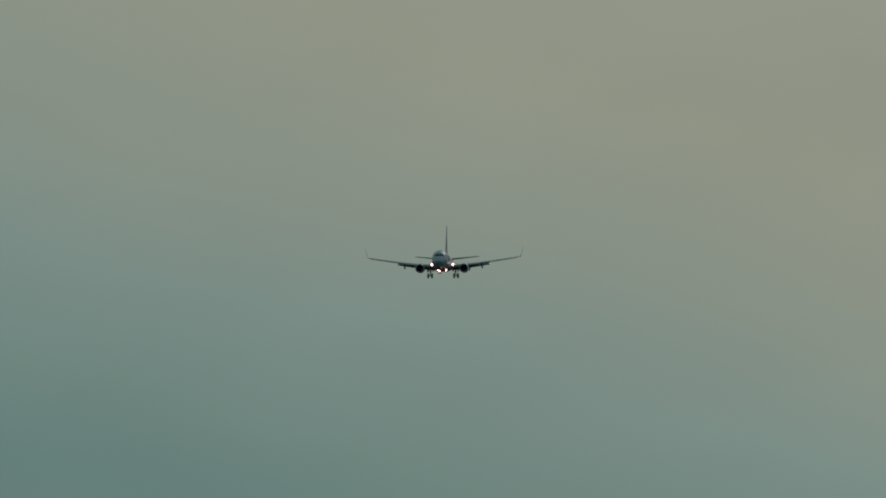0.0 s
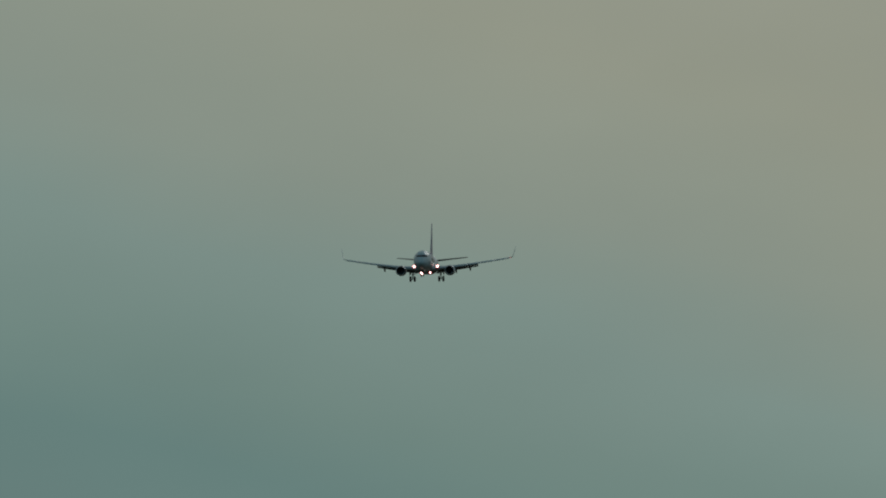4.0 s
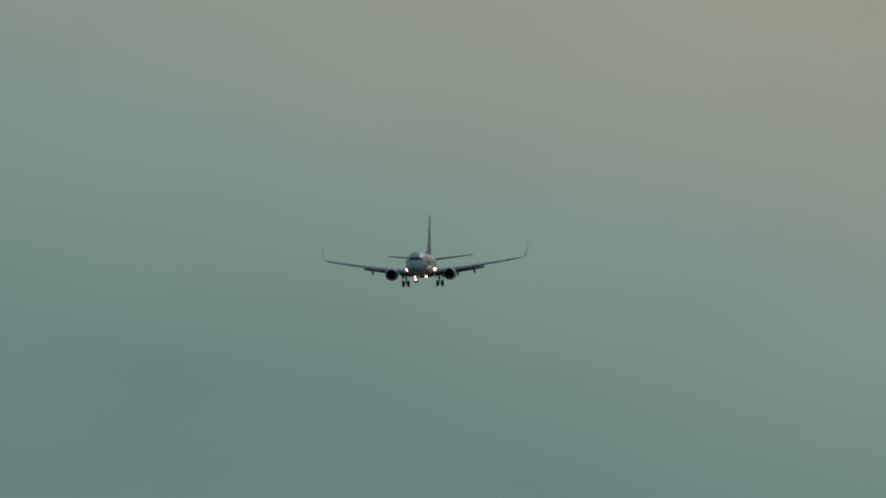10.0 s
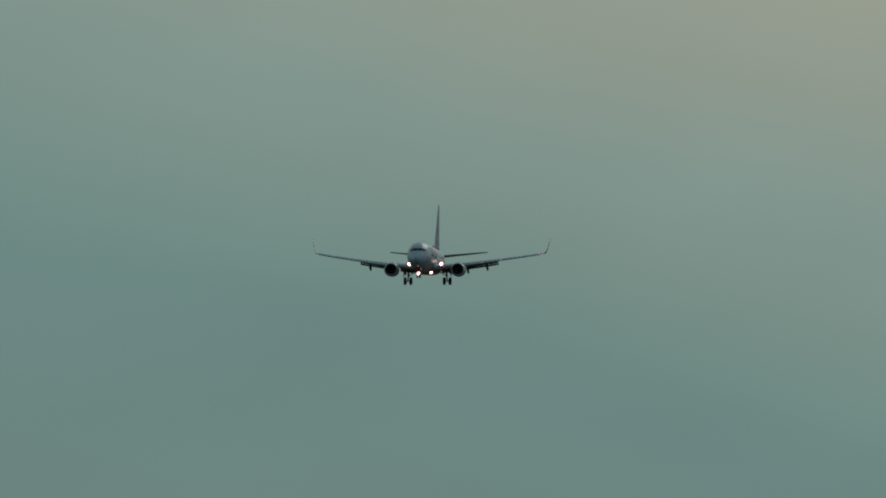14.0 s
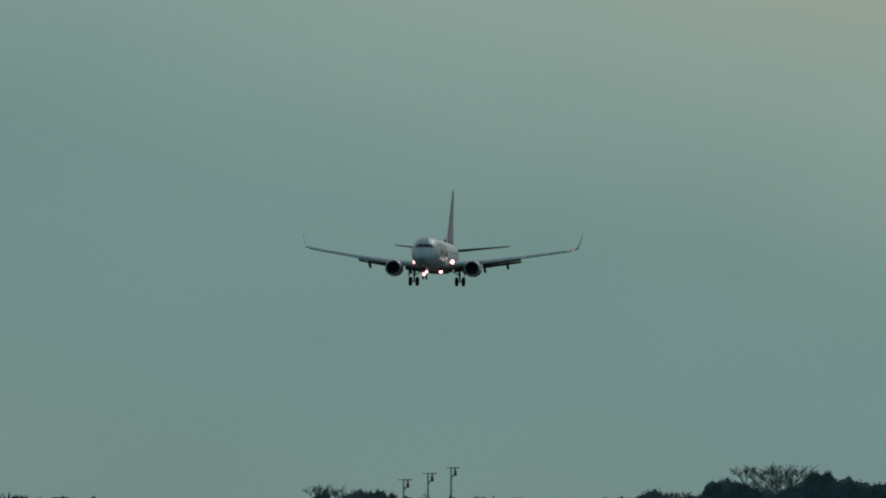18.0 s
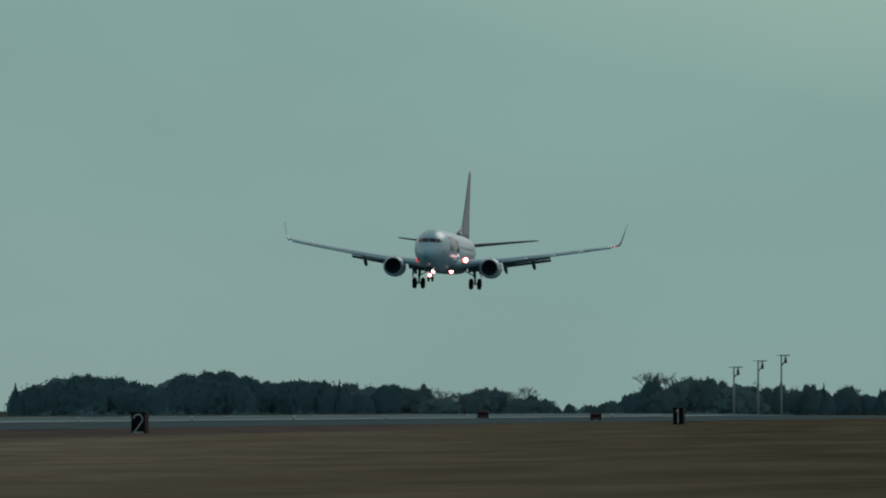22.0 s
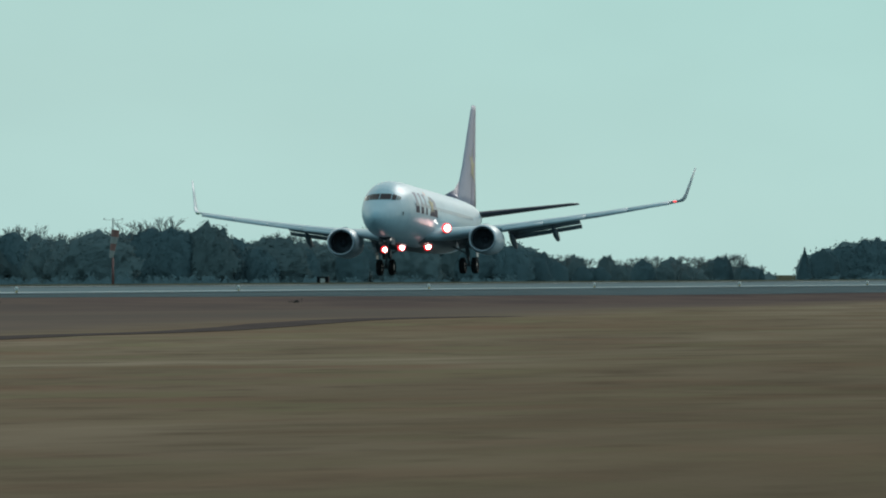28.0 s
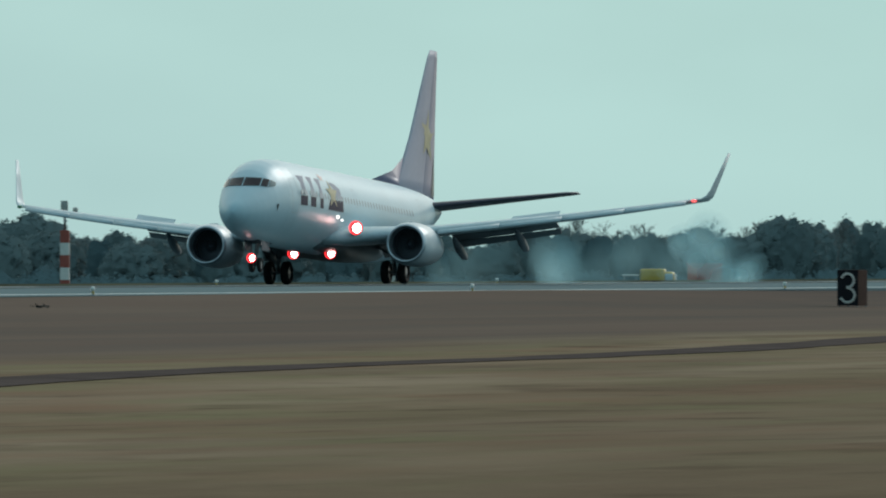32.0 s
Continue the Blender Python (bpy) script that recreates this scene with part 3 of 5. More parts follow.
def build_wing(plane, side):
    """One wing with its winglet, slats, flaps, fairings, spoilers and lamp. side: 1 the left wing (+x)."""
    name = "wing"
    rings = []
    for x in (1.2, 1.9, 3.2, 5.0, 5.8, 7.5, 9.5, 11.5, 13.5, 15.5, 17.0):
        le, ch, z = wing_line(x)
        cut = 0.82 if x < 10.6 else 1.0
        th = float(np.interp(x, [1.2, 5.8, 17], [0.145, 0.12, 0.10]))
        rings.append(airfoil(Vector((side * x, le - GEAR, z)), ch * cut, th / cut, Vector((-side * 0.10, 0.03, 1)).normalized()))
    bm = bmesh.new()
    loft(bm, rings)
    wing = part(name, bm, WING, plane, "grey painted swept wing with raised tip")
    # winglet
    le, ch, z = wing_line(17.0)
    rings = []
    for k, (dx, dz, ds, c, lean) in enumerate(((0, 0, 0, ch, 5), (0.18, 0.05, 0.22, ch * 0.94, 25), (0.36, 0.22, 0.55, ch * 0.82, 50), (0.47, 0.52, 0.95, ch * 0.66, 68), (0.72, 1.5, 1.75, ch * 0.47, 75), (0.95, 2.42, 2.45, ch * 0.32, 76))):
        up = Vector((-side * math.sin(radians(lean)), 0, math.cos(radians(lean))))
        rings.append(airfoil(Vector((side * (17.0 + dx), le + ds - GEAR, z + dz)), c, 0.085, up))
    bm = bmesh.new()
    loft(bm, rings)
    part("winglet", bm, WING, wing, "pale grey blended winglet")
    # slats, drooped ahead of the leading edge
    for x0, x1 in ((5.9, 8.52), (8.54, 11.22), (11.24, 13.92), (13.94, 16.6)):
        rings = []
        for x in np.linspace(x0, x1, 4):
            le, ch, z = wing_line(float(x))
            c0 = Vector((side * float(x), le - GEAR - 0.22, z - 0.14))
            ring = []
            for fy, fz in ((0.0, 0.0), (0.05, 0.07), (0.16, 0.13), (0.36, 0.175), (0.36, 0.155), (0.17, 0.08), (0.09, -0.02), (0.02, -0.05)):
                ring.append(c0 + Vector((0, fy * 1.15, fz * 1.25)))
            rings.append(ring)
        bm = bmesh.new()
        loft(bm, rings)
        part("slat", bm, WING, wing, "pale grey leading edge slat")
    # flaps, two slotted panels drooped behind the wing
    for x0, x1 in ((2.0, 4.2), (5.6, 10.35)):
        for tier, (back, drop, c, tilt) in enumerate(((0.80, 0.0, 0.80, 18), (0.80, -0.26, 0.50, 34))):
            rings = []
            for x in np.linspace(x0, x1, 5):
                le, ch, z = wing_line(float(x))
                y = le + ch * back - GEAR + (0.0 if tier == 0 else 0.78)
                cc = c * (1.25 if x0 < 3 else float(np.interp(x, [5.6, 10.35], [1.1, 0.9])))
                aft = Vector((0, math.cos(radians(tilt)), -math.sin(radians(tilt))))
                up = Vector((0, math.sin(radians(tilt)), math.cos(radians(tilt))))
                rings.append(airfoil(Vector((side * float(x), y, z + drop)), cc, 0.14, up, aft, n=6))
            bm = bmesh.new()
            loft(bm, rings)
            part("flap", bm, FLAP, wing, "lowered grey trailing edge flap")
    # flap track fairings
    for x, size in ((3.4, 0.85), (5.95, 1.0), (8.75, 0.95)):
        le, ch, z = wing_line(x)
        bm = bmesh.new()
        a, b = Vector((side * x, le + ch * 0.55 - GEAR, z - 0.22)), Vector((side * x, le + ch * 0.86 + 1.35 * size - GEAR, z - 1.12 * size))
        rings = []
        for f, w, hgt in ((0.0, 0.04, 0.05), (0.15, 0.14, 0.2), (0.4, 0.19, 0.30), (0.7, 0.16, 0.27), (0.9, 0.09, 0.14), (1.0, 0.02, 0.03)):
            c = a.lerp(b, f) + Vector((0, 0, -0.12 * math.sin(math.pi * f)))
            rings.append([c + Vector((w * math.cos(2 * math.pi * k / 10), 0, hgt * math.sin(2 * math.pi * k / 10))) for k in range(10)])
        loft(bm, rings)
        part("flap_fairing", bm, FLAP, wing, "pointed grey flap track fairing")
    # spoilers: hinged at their front edge, raised after touchdown
    panels = []
    for x0, x1, c, lifted in ((5.9, 8.1, 0.6, 12), (8.45, 10.6, 0.50, 36)):
        xm = (x0 + x1) / 2
        le, ch, z = wing_line(xm)
        bm = bmesh.new()
        slope = (wing_line(x1)[2] - wing_line(x0)[2]) / (x1 - x0)
        sweep = ((wing_line(x1)[0] + 0.62 * wing_line(x1)[1]) - (wing_line(x0)[0] + 0.62 * wing_line(x0)[1])) / (x1 - x0)
        v = []
        for dx, dy in ((x0 - xm, 0), (x1 - xm, 0), (x1 - xm, c), (x0 - xm, c)):
            for dz in (0.0, 0.03):
                v.append(bm.verts.new((side * dx, dy + dx * sweep, dx * slope + dz - dy * 0.02)))
        for f in ((0, 2, 4, 6), (1, 3, 5, 7), (0, 2, 3, 1), (2, 4, 5, 3), (4, 6, 7, 5), (6, 0, 1, 7)):
            bm.faces.new([v[i] for i in f])
        seat = Vector((side * xm, le + ch * 0.60 - GEAR, z + ch * 0.062))
        sp = part("spoiler", bm, WING, wing, "grey hinged spoiler panel", smooth=False, at=Matrix.Translation(seat))
        panels.append((sp, seat, lifted, Vector((1, side * sweep, side * slope)).normalized()))
    # wing tip lamp and root landing lamp
    le, ch, z = wing_line(16.75)
    bm = bmesh.new()
    bmesh.ops.create_uvsphere(bm, u_segments=10, v_segments=8, radius=0.11, matrix=Matrix.Translation((side * 16.95, le - GEAR - 0.02, z + 0.0)) @ Matrix.Diagonal((1.3, 1.0, 0.7, 1)))
    part("nav_lamp", bm, NAVRED if side > 0 else NAVGREEN, wing, "red glowing wing tip lamp" if side > 0 else "unlit green wing tip lamp")
    lamp(wing, (2.52 if side > 0 else -2.24, 13.86 - GEAR, 2.53), 0.25, "landing_lamp", "white glowing landing lamp in wing root")
    return panels, (wing, Vector((side * 1.2, 14.0 - GEAR, 1.95)), side)


def lamp(parent, place, r, name, label):
    """A very bright round lens that faces ahead, deep in a grey hood, with a red glowing ring as its halo."""
    bm = bmesh.new()
    bmesh.ops.create_uvsphere(bm, u_segments=16, v_segments=8, radius=r * 0.9, matrix=Matrix.Translation(place) @ Matrix.Diagonal((1.0, 0.12, 1.0, 1)))
    body = part(name, bm, LAMP, parent, label)
    # the hood is an added shield that keeps lamp light off the fuselage
    bm = bmesh.new()
    spun(bm, [(0.09, 0.005), (0.09, r * 1.0), (-0.28, r * 1.32), (-0.28, r * 1.04), (0.05, r * 0.94), (0.06, 0.005)], centre=place, n=20)
    part("added_lamp_hood", bm, FLAP, body, "grey hood added to shield the fuselage from lamp light")
    # glowing ring that draws the red halo in front of the lens
    bm = bmesh.new()
    spun(bm, [(-0.284, r * 1.04), (-0.292, r * 1.18), (-0.284, r * 1.32)], centre=place, n=20)
    part("lamp_halo", bm, LAMPHALO, body, "glowing red ring added as lamp halo")
    return body


def build_engine(plane, side):
    cx, cz, y0 = side * 4.97, 1.73, 13.65 - GEAR
    bm = bmesh.new()
    spun(bm, [(0.14, 0.98), (0.4, 1.045), (0.9, 1.085), (1.6, 1.09), (2.5, 1.06), (3.3, 0.97), (3.9, 0.86), (3.92, 0.80), (3.4, 0.80)], centre=(cx, y0, cz), n=40, squash=0.93)
    eng = part("engine", bm, COWL, plane, "pale grey engine cowl with dark open inlet")
    bm = bmesh.new()
    spun(bm, [(0.55, 0.78), (0.25, 0.79), (0.06, 0.83), (0.0, 0.88), (0.02, 0.925), (0.14, 0.985)], centre=(cx, y0, cz), n=40, squash=0.93)
    part("inlet_lip", bm, BARE, eng, "polished bare metal inlet lip")
    bm = bmesh.new()
    spun(bm, [(0.5, 0.782), (1.15, 0.80)], centre=(cx, y0, cz), n=40, squash=0.95)
    part("inlet_duct", bm, DUCT, eng, "dark inlet lining")
    bm = bmesh.new()
    spun(bm, [(1.2, 0.01), (1.2, 0.80)], centre=(cx, y0, cz), n=32)
    fan = part("fan_disc", bm, FAN, eng, "dark fan disc")
    bm = bmesh.new()
    q = [Vector((0.2, 0, -0.03)), Vector((0.2, 0.12, 0.03)), Vector((0.76, 0.10, 0.11)), Vector((0.76, 0, -0.09))]
    v = [bm.verts.new(p + Vector((0, d, 0))) for d in (0.0, 0.015) for p in q]
    for f in ((0, 1, 2, 3), (7, 6, 5, 4), (0, 4, 5, 1), (1, 5, 6, 2), (2, 6, 7, 3), (3, 7, 4, 0)):
        bm.faces.new([v[i] for i in f])
    blade = mesh_of(bm, "fan_blade", FAN, False)
    for k in range(24):
        o = new("fan_blade", blade)
        o.parent = eng
        o.matrix_basis = Matrix.Translation((cx, y0 + 1.05, cz)) @ Matrix.Rotation(2 * math.pi * k / 24, 4, "Y")
    bm = bmesh.new()
    spun(bm, [(0.72, 0.01), (0.8, 0.08), (0.95, 0.17), (1.12, 0.24)], centre=(cx, y0, cz), n=20)
    part("spinner", bm, FAN, eng, "dark fan spinner")
    bm = bmesh.new()
    spun(bm, [(3.3, 0.74), (4.0, 0.62), (4.7, 0.45), (4.7, 0.40), (4.2, 0.40)], centre=(cx, y0, cz), n=28)
    part("exhaust_nozzle", bm, NOZZLE, eng, "burnt metal exhaust nozzle")
    bm = bmesh.new()
    le, ch, z = wing_line(4.9)
    rings = []
    for s, zt, zb, w in ((14.6, 2.84, 2.6, 0.08), (15.2, 2.88, 2.3, 0.18), (16.2, z + 0.05, 2.1, 0.22), (17.8, z - 0.05, 1.75, 0.2), (19.2, z - 0.1, 1.95, 0.12), (20.0, z - 0.12, 2.15, 0.04)):
        rings.append([Vector((cx - w, s - GEAR, zb)), Vector((cx + w, s - GEAR, zb)), Vector((cx + w, s - GEAR, zt)), Vector((cx - w, s - GEAR, zt))])
    loft(bm, rings)
    part("pylon", bm, COWL, eng, "grey engine pylon", smooth=False)


def wheel(parent, place, r, w):
    x, y, z = place
    bm = bmesh.new()
    prof = [(-w * 0.30, r * 0.55), (-w * 0.46, r * 0.62), (-w * 0.5, r * 0.80), (-w * 0.40, r * 0.95), (-w * 0.2, r), (w * 0.2, r), (w * 0.40, r * 0.95), (w * 0.5, r * 0.80), (w * 0.46, r * 0.62), (w * 0.30, r * 0.55)]
    rings = [[Vector((x + a, y + q * math.cos(2 * math.pi * k / 28), z + q * math.sin(2 * math.pi * k / 28))) for k in range(28)] for a, q in prof]
    loft(bm, rings, cap=False)
    tyre = part("tyre", bm, TYRE, parent, "black aircraft tyre")
    bm = bmesh.new()
    prof = [(-w * 0.34, 0.02), (-w * 0.36, r * 0.25), (-w * 0.22, r * 0.42), (-w * 0.30, r * 0.57), (w * 0.30, r * 0.57), (w * 0.22, r * 0.42), (w * 0.36, r * 0.25), (w * 0.34, 0.02)]
    rings = [[Vector((x + a, y + q * math.cos(2 * math.pi * k / 20), z + q * math.sin(2 * math.pi * k / 20))) for k in range(20)] for a, q in prof]
    loft(bm, rings, cap=True)
    part("wheel_rim", bm, RIM, tyre, "grey metal wheel rim")


def build_gear(plane):
    legs = []
    for side in (1, -1):
        x, b = side * 2.93, -0.33
        bm = bmesh.new()
        tube(bm, (x, b, 0.56), (x - side * 0.05, b - 0.08, 1.3), 0.10, n=12)
        tube(bm, (x - side * 0.05, b - 0.08, 1.25), (x - side * 0.12, b - 0.2, 2.35), 0.15, n=12)
        tube(bm, (x - 0.36, b, 0.565), (x + 0.36, b, 0.565), 0.075, n=10)
        tube(bm, (x - side * 0.05, b - 0.06, 1.35), (x - side * 1.2, b - 0.1, 1.95), 0.06, n=8)
        tube(bm, (x, b + 0.12, 0.62), (x - side * 0.05, b + 0.2, 1.1), 0.03, n=6)
        tube(bm, (x - side * 0.05, b + 0.2, 1.1), (x - side * 0.05, b, 1.5), 0.03, n=6)
        leg = part("main_gear_leg", bm, STRUT, plane, "grey main landing gear leg")
        legs.append(leg)
        for dx in (-0.43, 0.43):
            wheel(leg, (x + dx, b, 0.565), 0.565, 0.40)
        bm = bmesh.new()
        box(bm, x + side * 0.60, x + side * 0.64, b - 0.45, b + 0.35, 1.15, 2.1, 0.012)
        part("gear_door", bm, COWL, leg, "grey gear leg door", smooth=False)
    y = 5.12 - GEAR
    bm = bmesh.new()
    tube(bm, (0, y, 0.35), (0, y + 0.06, 0.95), 0.06, n=10)
    tube(bm, (0, y + 0.06, 0.9), (0, y + 0.16, 1.75), 0.095, n=12)
    tube(bm, (-0.22, y, 0.345), (0.22, y, 0.345), 0.05, n=8)
    tube(bm, (0, y + 0.08, 1.0), (0, y + 0.9, 1.6), 0.045, n=8)
    nose = part("nose_gear_leg", bm, STRUT, plane, "grey nose landing gear leg")
    for dx in (-0.20, 0.20):
        wheel(nose, (dx, y, 0.345), 0.345, 0.19)
    for side in (1, -1):
        bm = bmesh.new()
        box(bm, side * 0.42 - 0.02, side * 0.42 + 0.02, y - 0.55, y + 0.75, 1.0, 1.55, 0.015)
        part("nose_gear_door", bm, FLAP, nose, "grey open nose gear door", smooth=False)
    lamp(nose, (-0.05, y - 0.40, 0.64), 0.17, "taxi_lamp", "white glowing nose gear lamp")
    bm = bmesh.new()
    bmesh.ops.create_uvsphere(bm, u_segments=10, v_segments=6, radius=0.07, matrix=Matrix.Translation((0.37, y - 0.22, 1.36)))
    part("small_lamp", bm, SMALLLAMP, nose, "small glowing lamp")
    return legs


def star_outline(u, v, ru, rv, turn=0.0):
    pts = []
    for k in range(10):
        a = math.pi * k / 5 + radians(turn)
        r = 1.0 if k % 2 == 0 else 0.42
        pts.append((u + ru * r * math.sin(a), v - rv * r * math.cos(a)))
    return pts


def build_livery(hull):
    """Plain dark blocks, a star and small marks on both sides of the nose."""
    for side in (1, -1):
        def surf(s, a, side=side):
            return hull_surface(6.4 + (s - 6.75) * 0.92, side * a)
        # three slanted blocks, pale above and dark below, and one panel with a star
        for s0, a0, a1, w in ((6.8, 52, 80, 1.15), (8.5, 52, 80, 1.0), (10.1, 52, 80, 0.95)):
            bm = bmesh.new()
            skin_polygon(bm, surf, [(s0 + (94 - a0) * 0.006, a0), (s0 + w + (94 - a0) * 0.006, a0), (s0 + w + (94 - a1) * 0.006, a1), (s0 + (94 - a1) * 0.006, a1)])
            part("livery_block", bm, LILAC, hull, "pale lilac livery block")
        for s0, a0, a1, w in ((6.75, 81, 94, 1.15), (8.45, 81, 94, 1.0), (10.25, 81, 94, 0.6)):
            bm = bmesh.new()
            skin_polygon(bm, surf, [(s0 + (94 - a0) * 0.006, a0), (s0 + w + (94 - a0) * 0.006, a0), (s0 + w + (94 - a1) * 0.006, a1), (s0 + (94 - a1) * 0.006, a1)])
            part("livery_block", bm, LETTER, hull, "dark slate livery block")
        bm = bmesh.new()
        skin_polygon(bm, surf, [(12.9, 78), (13.1, 54), (13.9, 55), (14.6, 62), (14.7, 78)])
        part("livery_panel", bm, LILAC, hull, "pale lilac livery panel")
        bm = bmesh.new()
        skin_polygon(bm, surf, [(11.75, 94), (12.2, 80), (14.7, 79), (14.7, 94)])
        part("livery_panel", bm, LETTER, hull, "dark slate livery panel")
        bm = bmesh.new()
        skin_polygon(bm, surf, star_outline(12.85, 72, 1.1, 21), lift=0.022)
        part("livery_star", bm, STAR, hull, "yellow livery star")
        bm = bmesh.new()
        skin_polygon(bm, surf, star_outline(11.9, 48, 0.55, 8), lift=0.018)
        part("livery_star", bm, PINK, hull, "small pink livery star")


def build_airliner():
    plane = thing("airliner", "white twin-engine jet airliner landing with gear down and lights on", "airplane")
    rings = []
    n = 40
    for s in np.unique(np.r_[[h[0] for h in HULL], np.linspace(1.05, 6.5, 26), np.linspace(24, 38, 20)]):
        w, top, low = hull_at(float(s))
        ring = []
        for k in range(n):
            a = 2 * math.pi * k / n
            ring.append(Vector((w * math.sin(a), float(s) - GEAR, (top + low) / 2 + (top - low) / 2 * math.cos(a))))
        rings.append(ring)
    bm = bmesh.new()
    loft(bm, rings)
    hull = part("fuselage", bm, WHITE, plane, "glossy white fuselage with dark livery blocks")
    # cockpit glazing
    for side in (1, -1):
        for x0, x1, low0, low1, top0, top1, glass in ((0.03, 0.74, 3.95, 3.97, 4.38, 4.36, GLASS), (0.79, 1.03, 3.96, 3.93, 4.35, 4.29, GLASS), (1.06, 1.26, 3.93, 3.99, 4.28, 4.16, SIDEGLASS)):
            bm = bmesh.new()
            grid = []
            for i in range(7):
                f = i / 6
                x = x0 + (x1 - x0) * f
                lo, hi = low0 + (low1 - low0) * f, top0 + (top1 - top0) * f
                grid.append([bm.verts.new(nose_point(side * x, lo + (hi - lo) * j / 5)) for j in range(6)])
            for i in range(6):
                for j in range(5):
                    bm.faces.new((grid[i][j], grid[i + 1][j], grid[i + 1][j + 1], grid[i][j + 1]))
            part("cockpit_window", bm, glass, hull, "dark cockpit window pane")
        # cabin windows, one mesh shared along the straight body
        bm = bmesh.new()
        outline = [(0.12 * math.cos(2 * math.pi * k / 10), 4.6 * math.sin(2 * math.pi * k / 10)) for k in range(10)]
        skin_polygon(bm, lambda s, a, side=side: (hull_surface(15 + s, side * (77 + a))[0] - Vector((0, 15 - GEAR, 0)), hull_surface(15 + s, side * (77 + a))[1]), outline)
        me = mesh_of(bm, "cabin_window", CABIN)
        for k in range(40):
            s = 6.6 + 0.508 * k
            if 8.0 > s > 7.4:
                continue
            w = new("cabin_window", me)
            w.parent = hull
            w.matrix_basis = Matrix.Translation((0, s - GEAR, 0))
        for s0, s1, a0, a1 in ((5.35, 6.2, 57, 106), (15.9, 16.4, 58, 84), (28.3, 29.1, 55, 100)):
            bm = bmesh.new()
            for (u0, u1, v0, v1) in ((s0, s0 + 0.04, a0, a1), (s1 - 0.04, s1, a0, a1), (s0, s1, a0, a0 + 1), (s0, s1, a1 - 1, a1)):
                skin_patch(bm, lambda u, v, side=side: hull_surface(u, side * v), u0, u1, v0, v1, 2, 8, 0.006)
            part("door_outline", bm, SEAM, hull, "thin grey door seam")
        bm = bmesh.new()
        skin_polygon(bm, lambda u, v, side=side: hull_surface(u, side * v), [(3.65, 92), (3.75, 89), (3.85, 92), (3.75, 101)], 0.02)
        part("probe", bm, TYRE, hull, "small dark probe plate")
        bm = bmesh.new()
        p, nn = hull_surface(12.8, side * 101.5)
        bmesh.ops.create_uvsphere(bm, u_segments=10, v_segments=6, radius=0.12, matrix=Matrix.Translation(p + nn * 0.02) @ Matrix.Diagonal((0.5, 1.6, 0.6, 1)))
        part("turnoff_lamp", bm, SMALLLAMP, hull, "small white glowing lamp")
        bm = bmesh.new()
        p, nn = hull_surface(13.6, side * 104.5)
        bmesh.ops.create_uvsphere(bm, u_segments=10, v_segments=6, radius=0.07, matrix=Matrix.Translation(p + nn * 0.03) @ Matrix.Diagonal((0.6, 1.4, 0.7, 1)))
        part("turnoff_lamp", bm, SMALLLAMP, hull, "small white glowing lamp")
    build_livery(hull)
    # belly fairing
    bm = bmesh.new()
    rings = []
    for s, w, low in ((11.6, 0.5, 1.48), (12.4, 1.2, 1.45), (13.6, 1.75, 1.43), (15.0, 1.98, 1.40), (16.6, 2.05, 1.24), (19.5, 2.05, 1.22), (22.0, 1.7, 1.26), (24.0, 0.9, 1.40)):
        ring = []
        for k in range(20):
            a = 2 * math.pi * k / 20
            c, sn = math.cos(a), math.sin(a)
            ring.append(Vector((w * math.copysign(abs(c) ** 0.7, c), s - GEAR, 1.95 + (1.95 - low if sn < 0 else 0.55) * math.copysign(abs(sn) ** 0.8, sn))))
        rings.append(ring)
    loft(bm, rings)
    part("belly_fairing", bm, BELLY, plane, "wing root fairing in grey darkened for belly shade")
    # fin with its dorsal fillet, rudder, stabilisers
    fin_rows = ((5.0, 29.2, 37.1, 0.085), (5.9, 30.3, 37.1, 0.085), (8.0, 32.4, 37.2, 0.085), (10.5, 34.4, 37.4, 0.085), (12.15, 35.75, 37.6, 0.085), (12.52, 36.2, 37.55, 0.07))
    bm = bmesh.new()
    loft(bm, [airfoil(Vector((0, le - GEAR, z)), (te - le) * 0.75, th, Vector((1, 0, 0)), n=8) for z, le, te, th in fin_rows])
    fin = part("fin", bm, FINGREY, plane, "mauve grey tail fin with yellow star and navy base")
    bm = bmesh.new()
    loft(bm, [airfoil(Vector((0, le + (te - le) * 0.66 - GEAR, z)), (te - le) * 0.34, 0.11, Vector((1, 0, 0)), n=6) for z, le, te, th in fin_rows])
    part("rudder", bm, RUDDER, fin, "pinkish mauve rudder")
    bm = bmesh.new()
    loft(bm, [[Vector((0, 25.2 - GEAR, 5.47)), Vector((0.06, 25.3 - GEAR, 5.44)), Vector((0, 25.4 - GEAR, 5.42))], [Vector((0, 29.3 - GEAR, 6.15)), Vector((0.22, 30.4 - GEAR, 5.2)), Vector((-0.22, 30.4 - GEAR, 5.2))],
              [Vector((0, 31.4 - GEAR, 6.95)), Vector((0.2, 32.0 - GEAR, 5.3)), Vector((-0.2, 32.0 - GEAR, 5.3))]])
    part("dorsal_fillet", bm, PLUM, fin, "dark plum dorsal fillet")
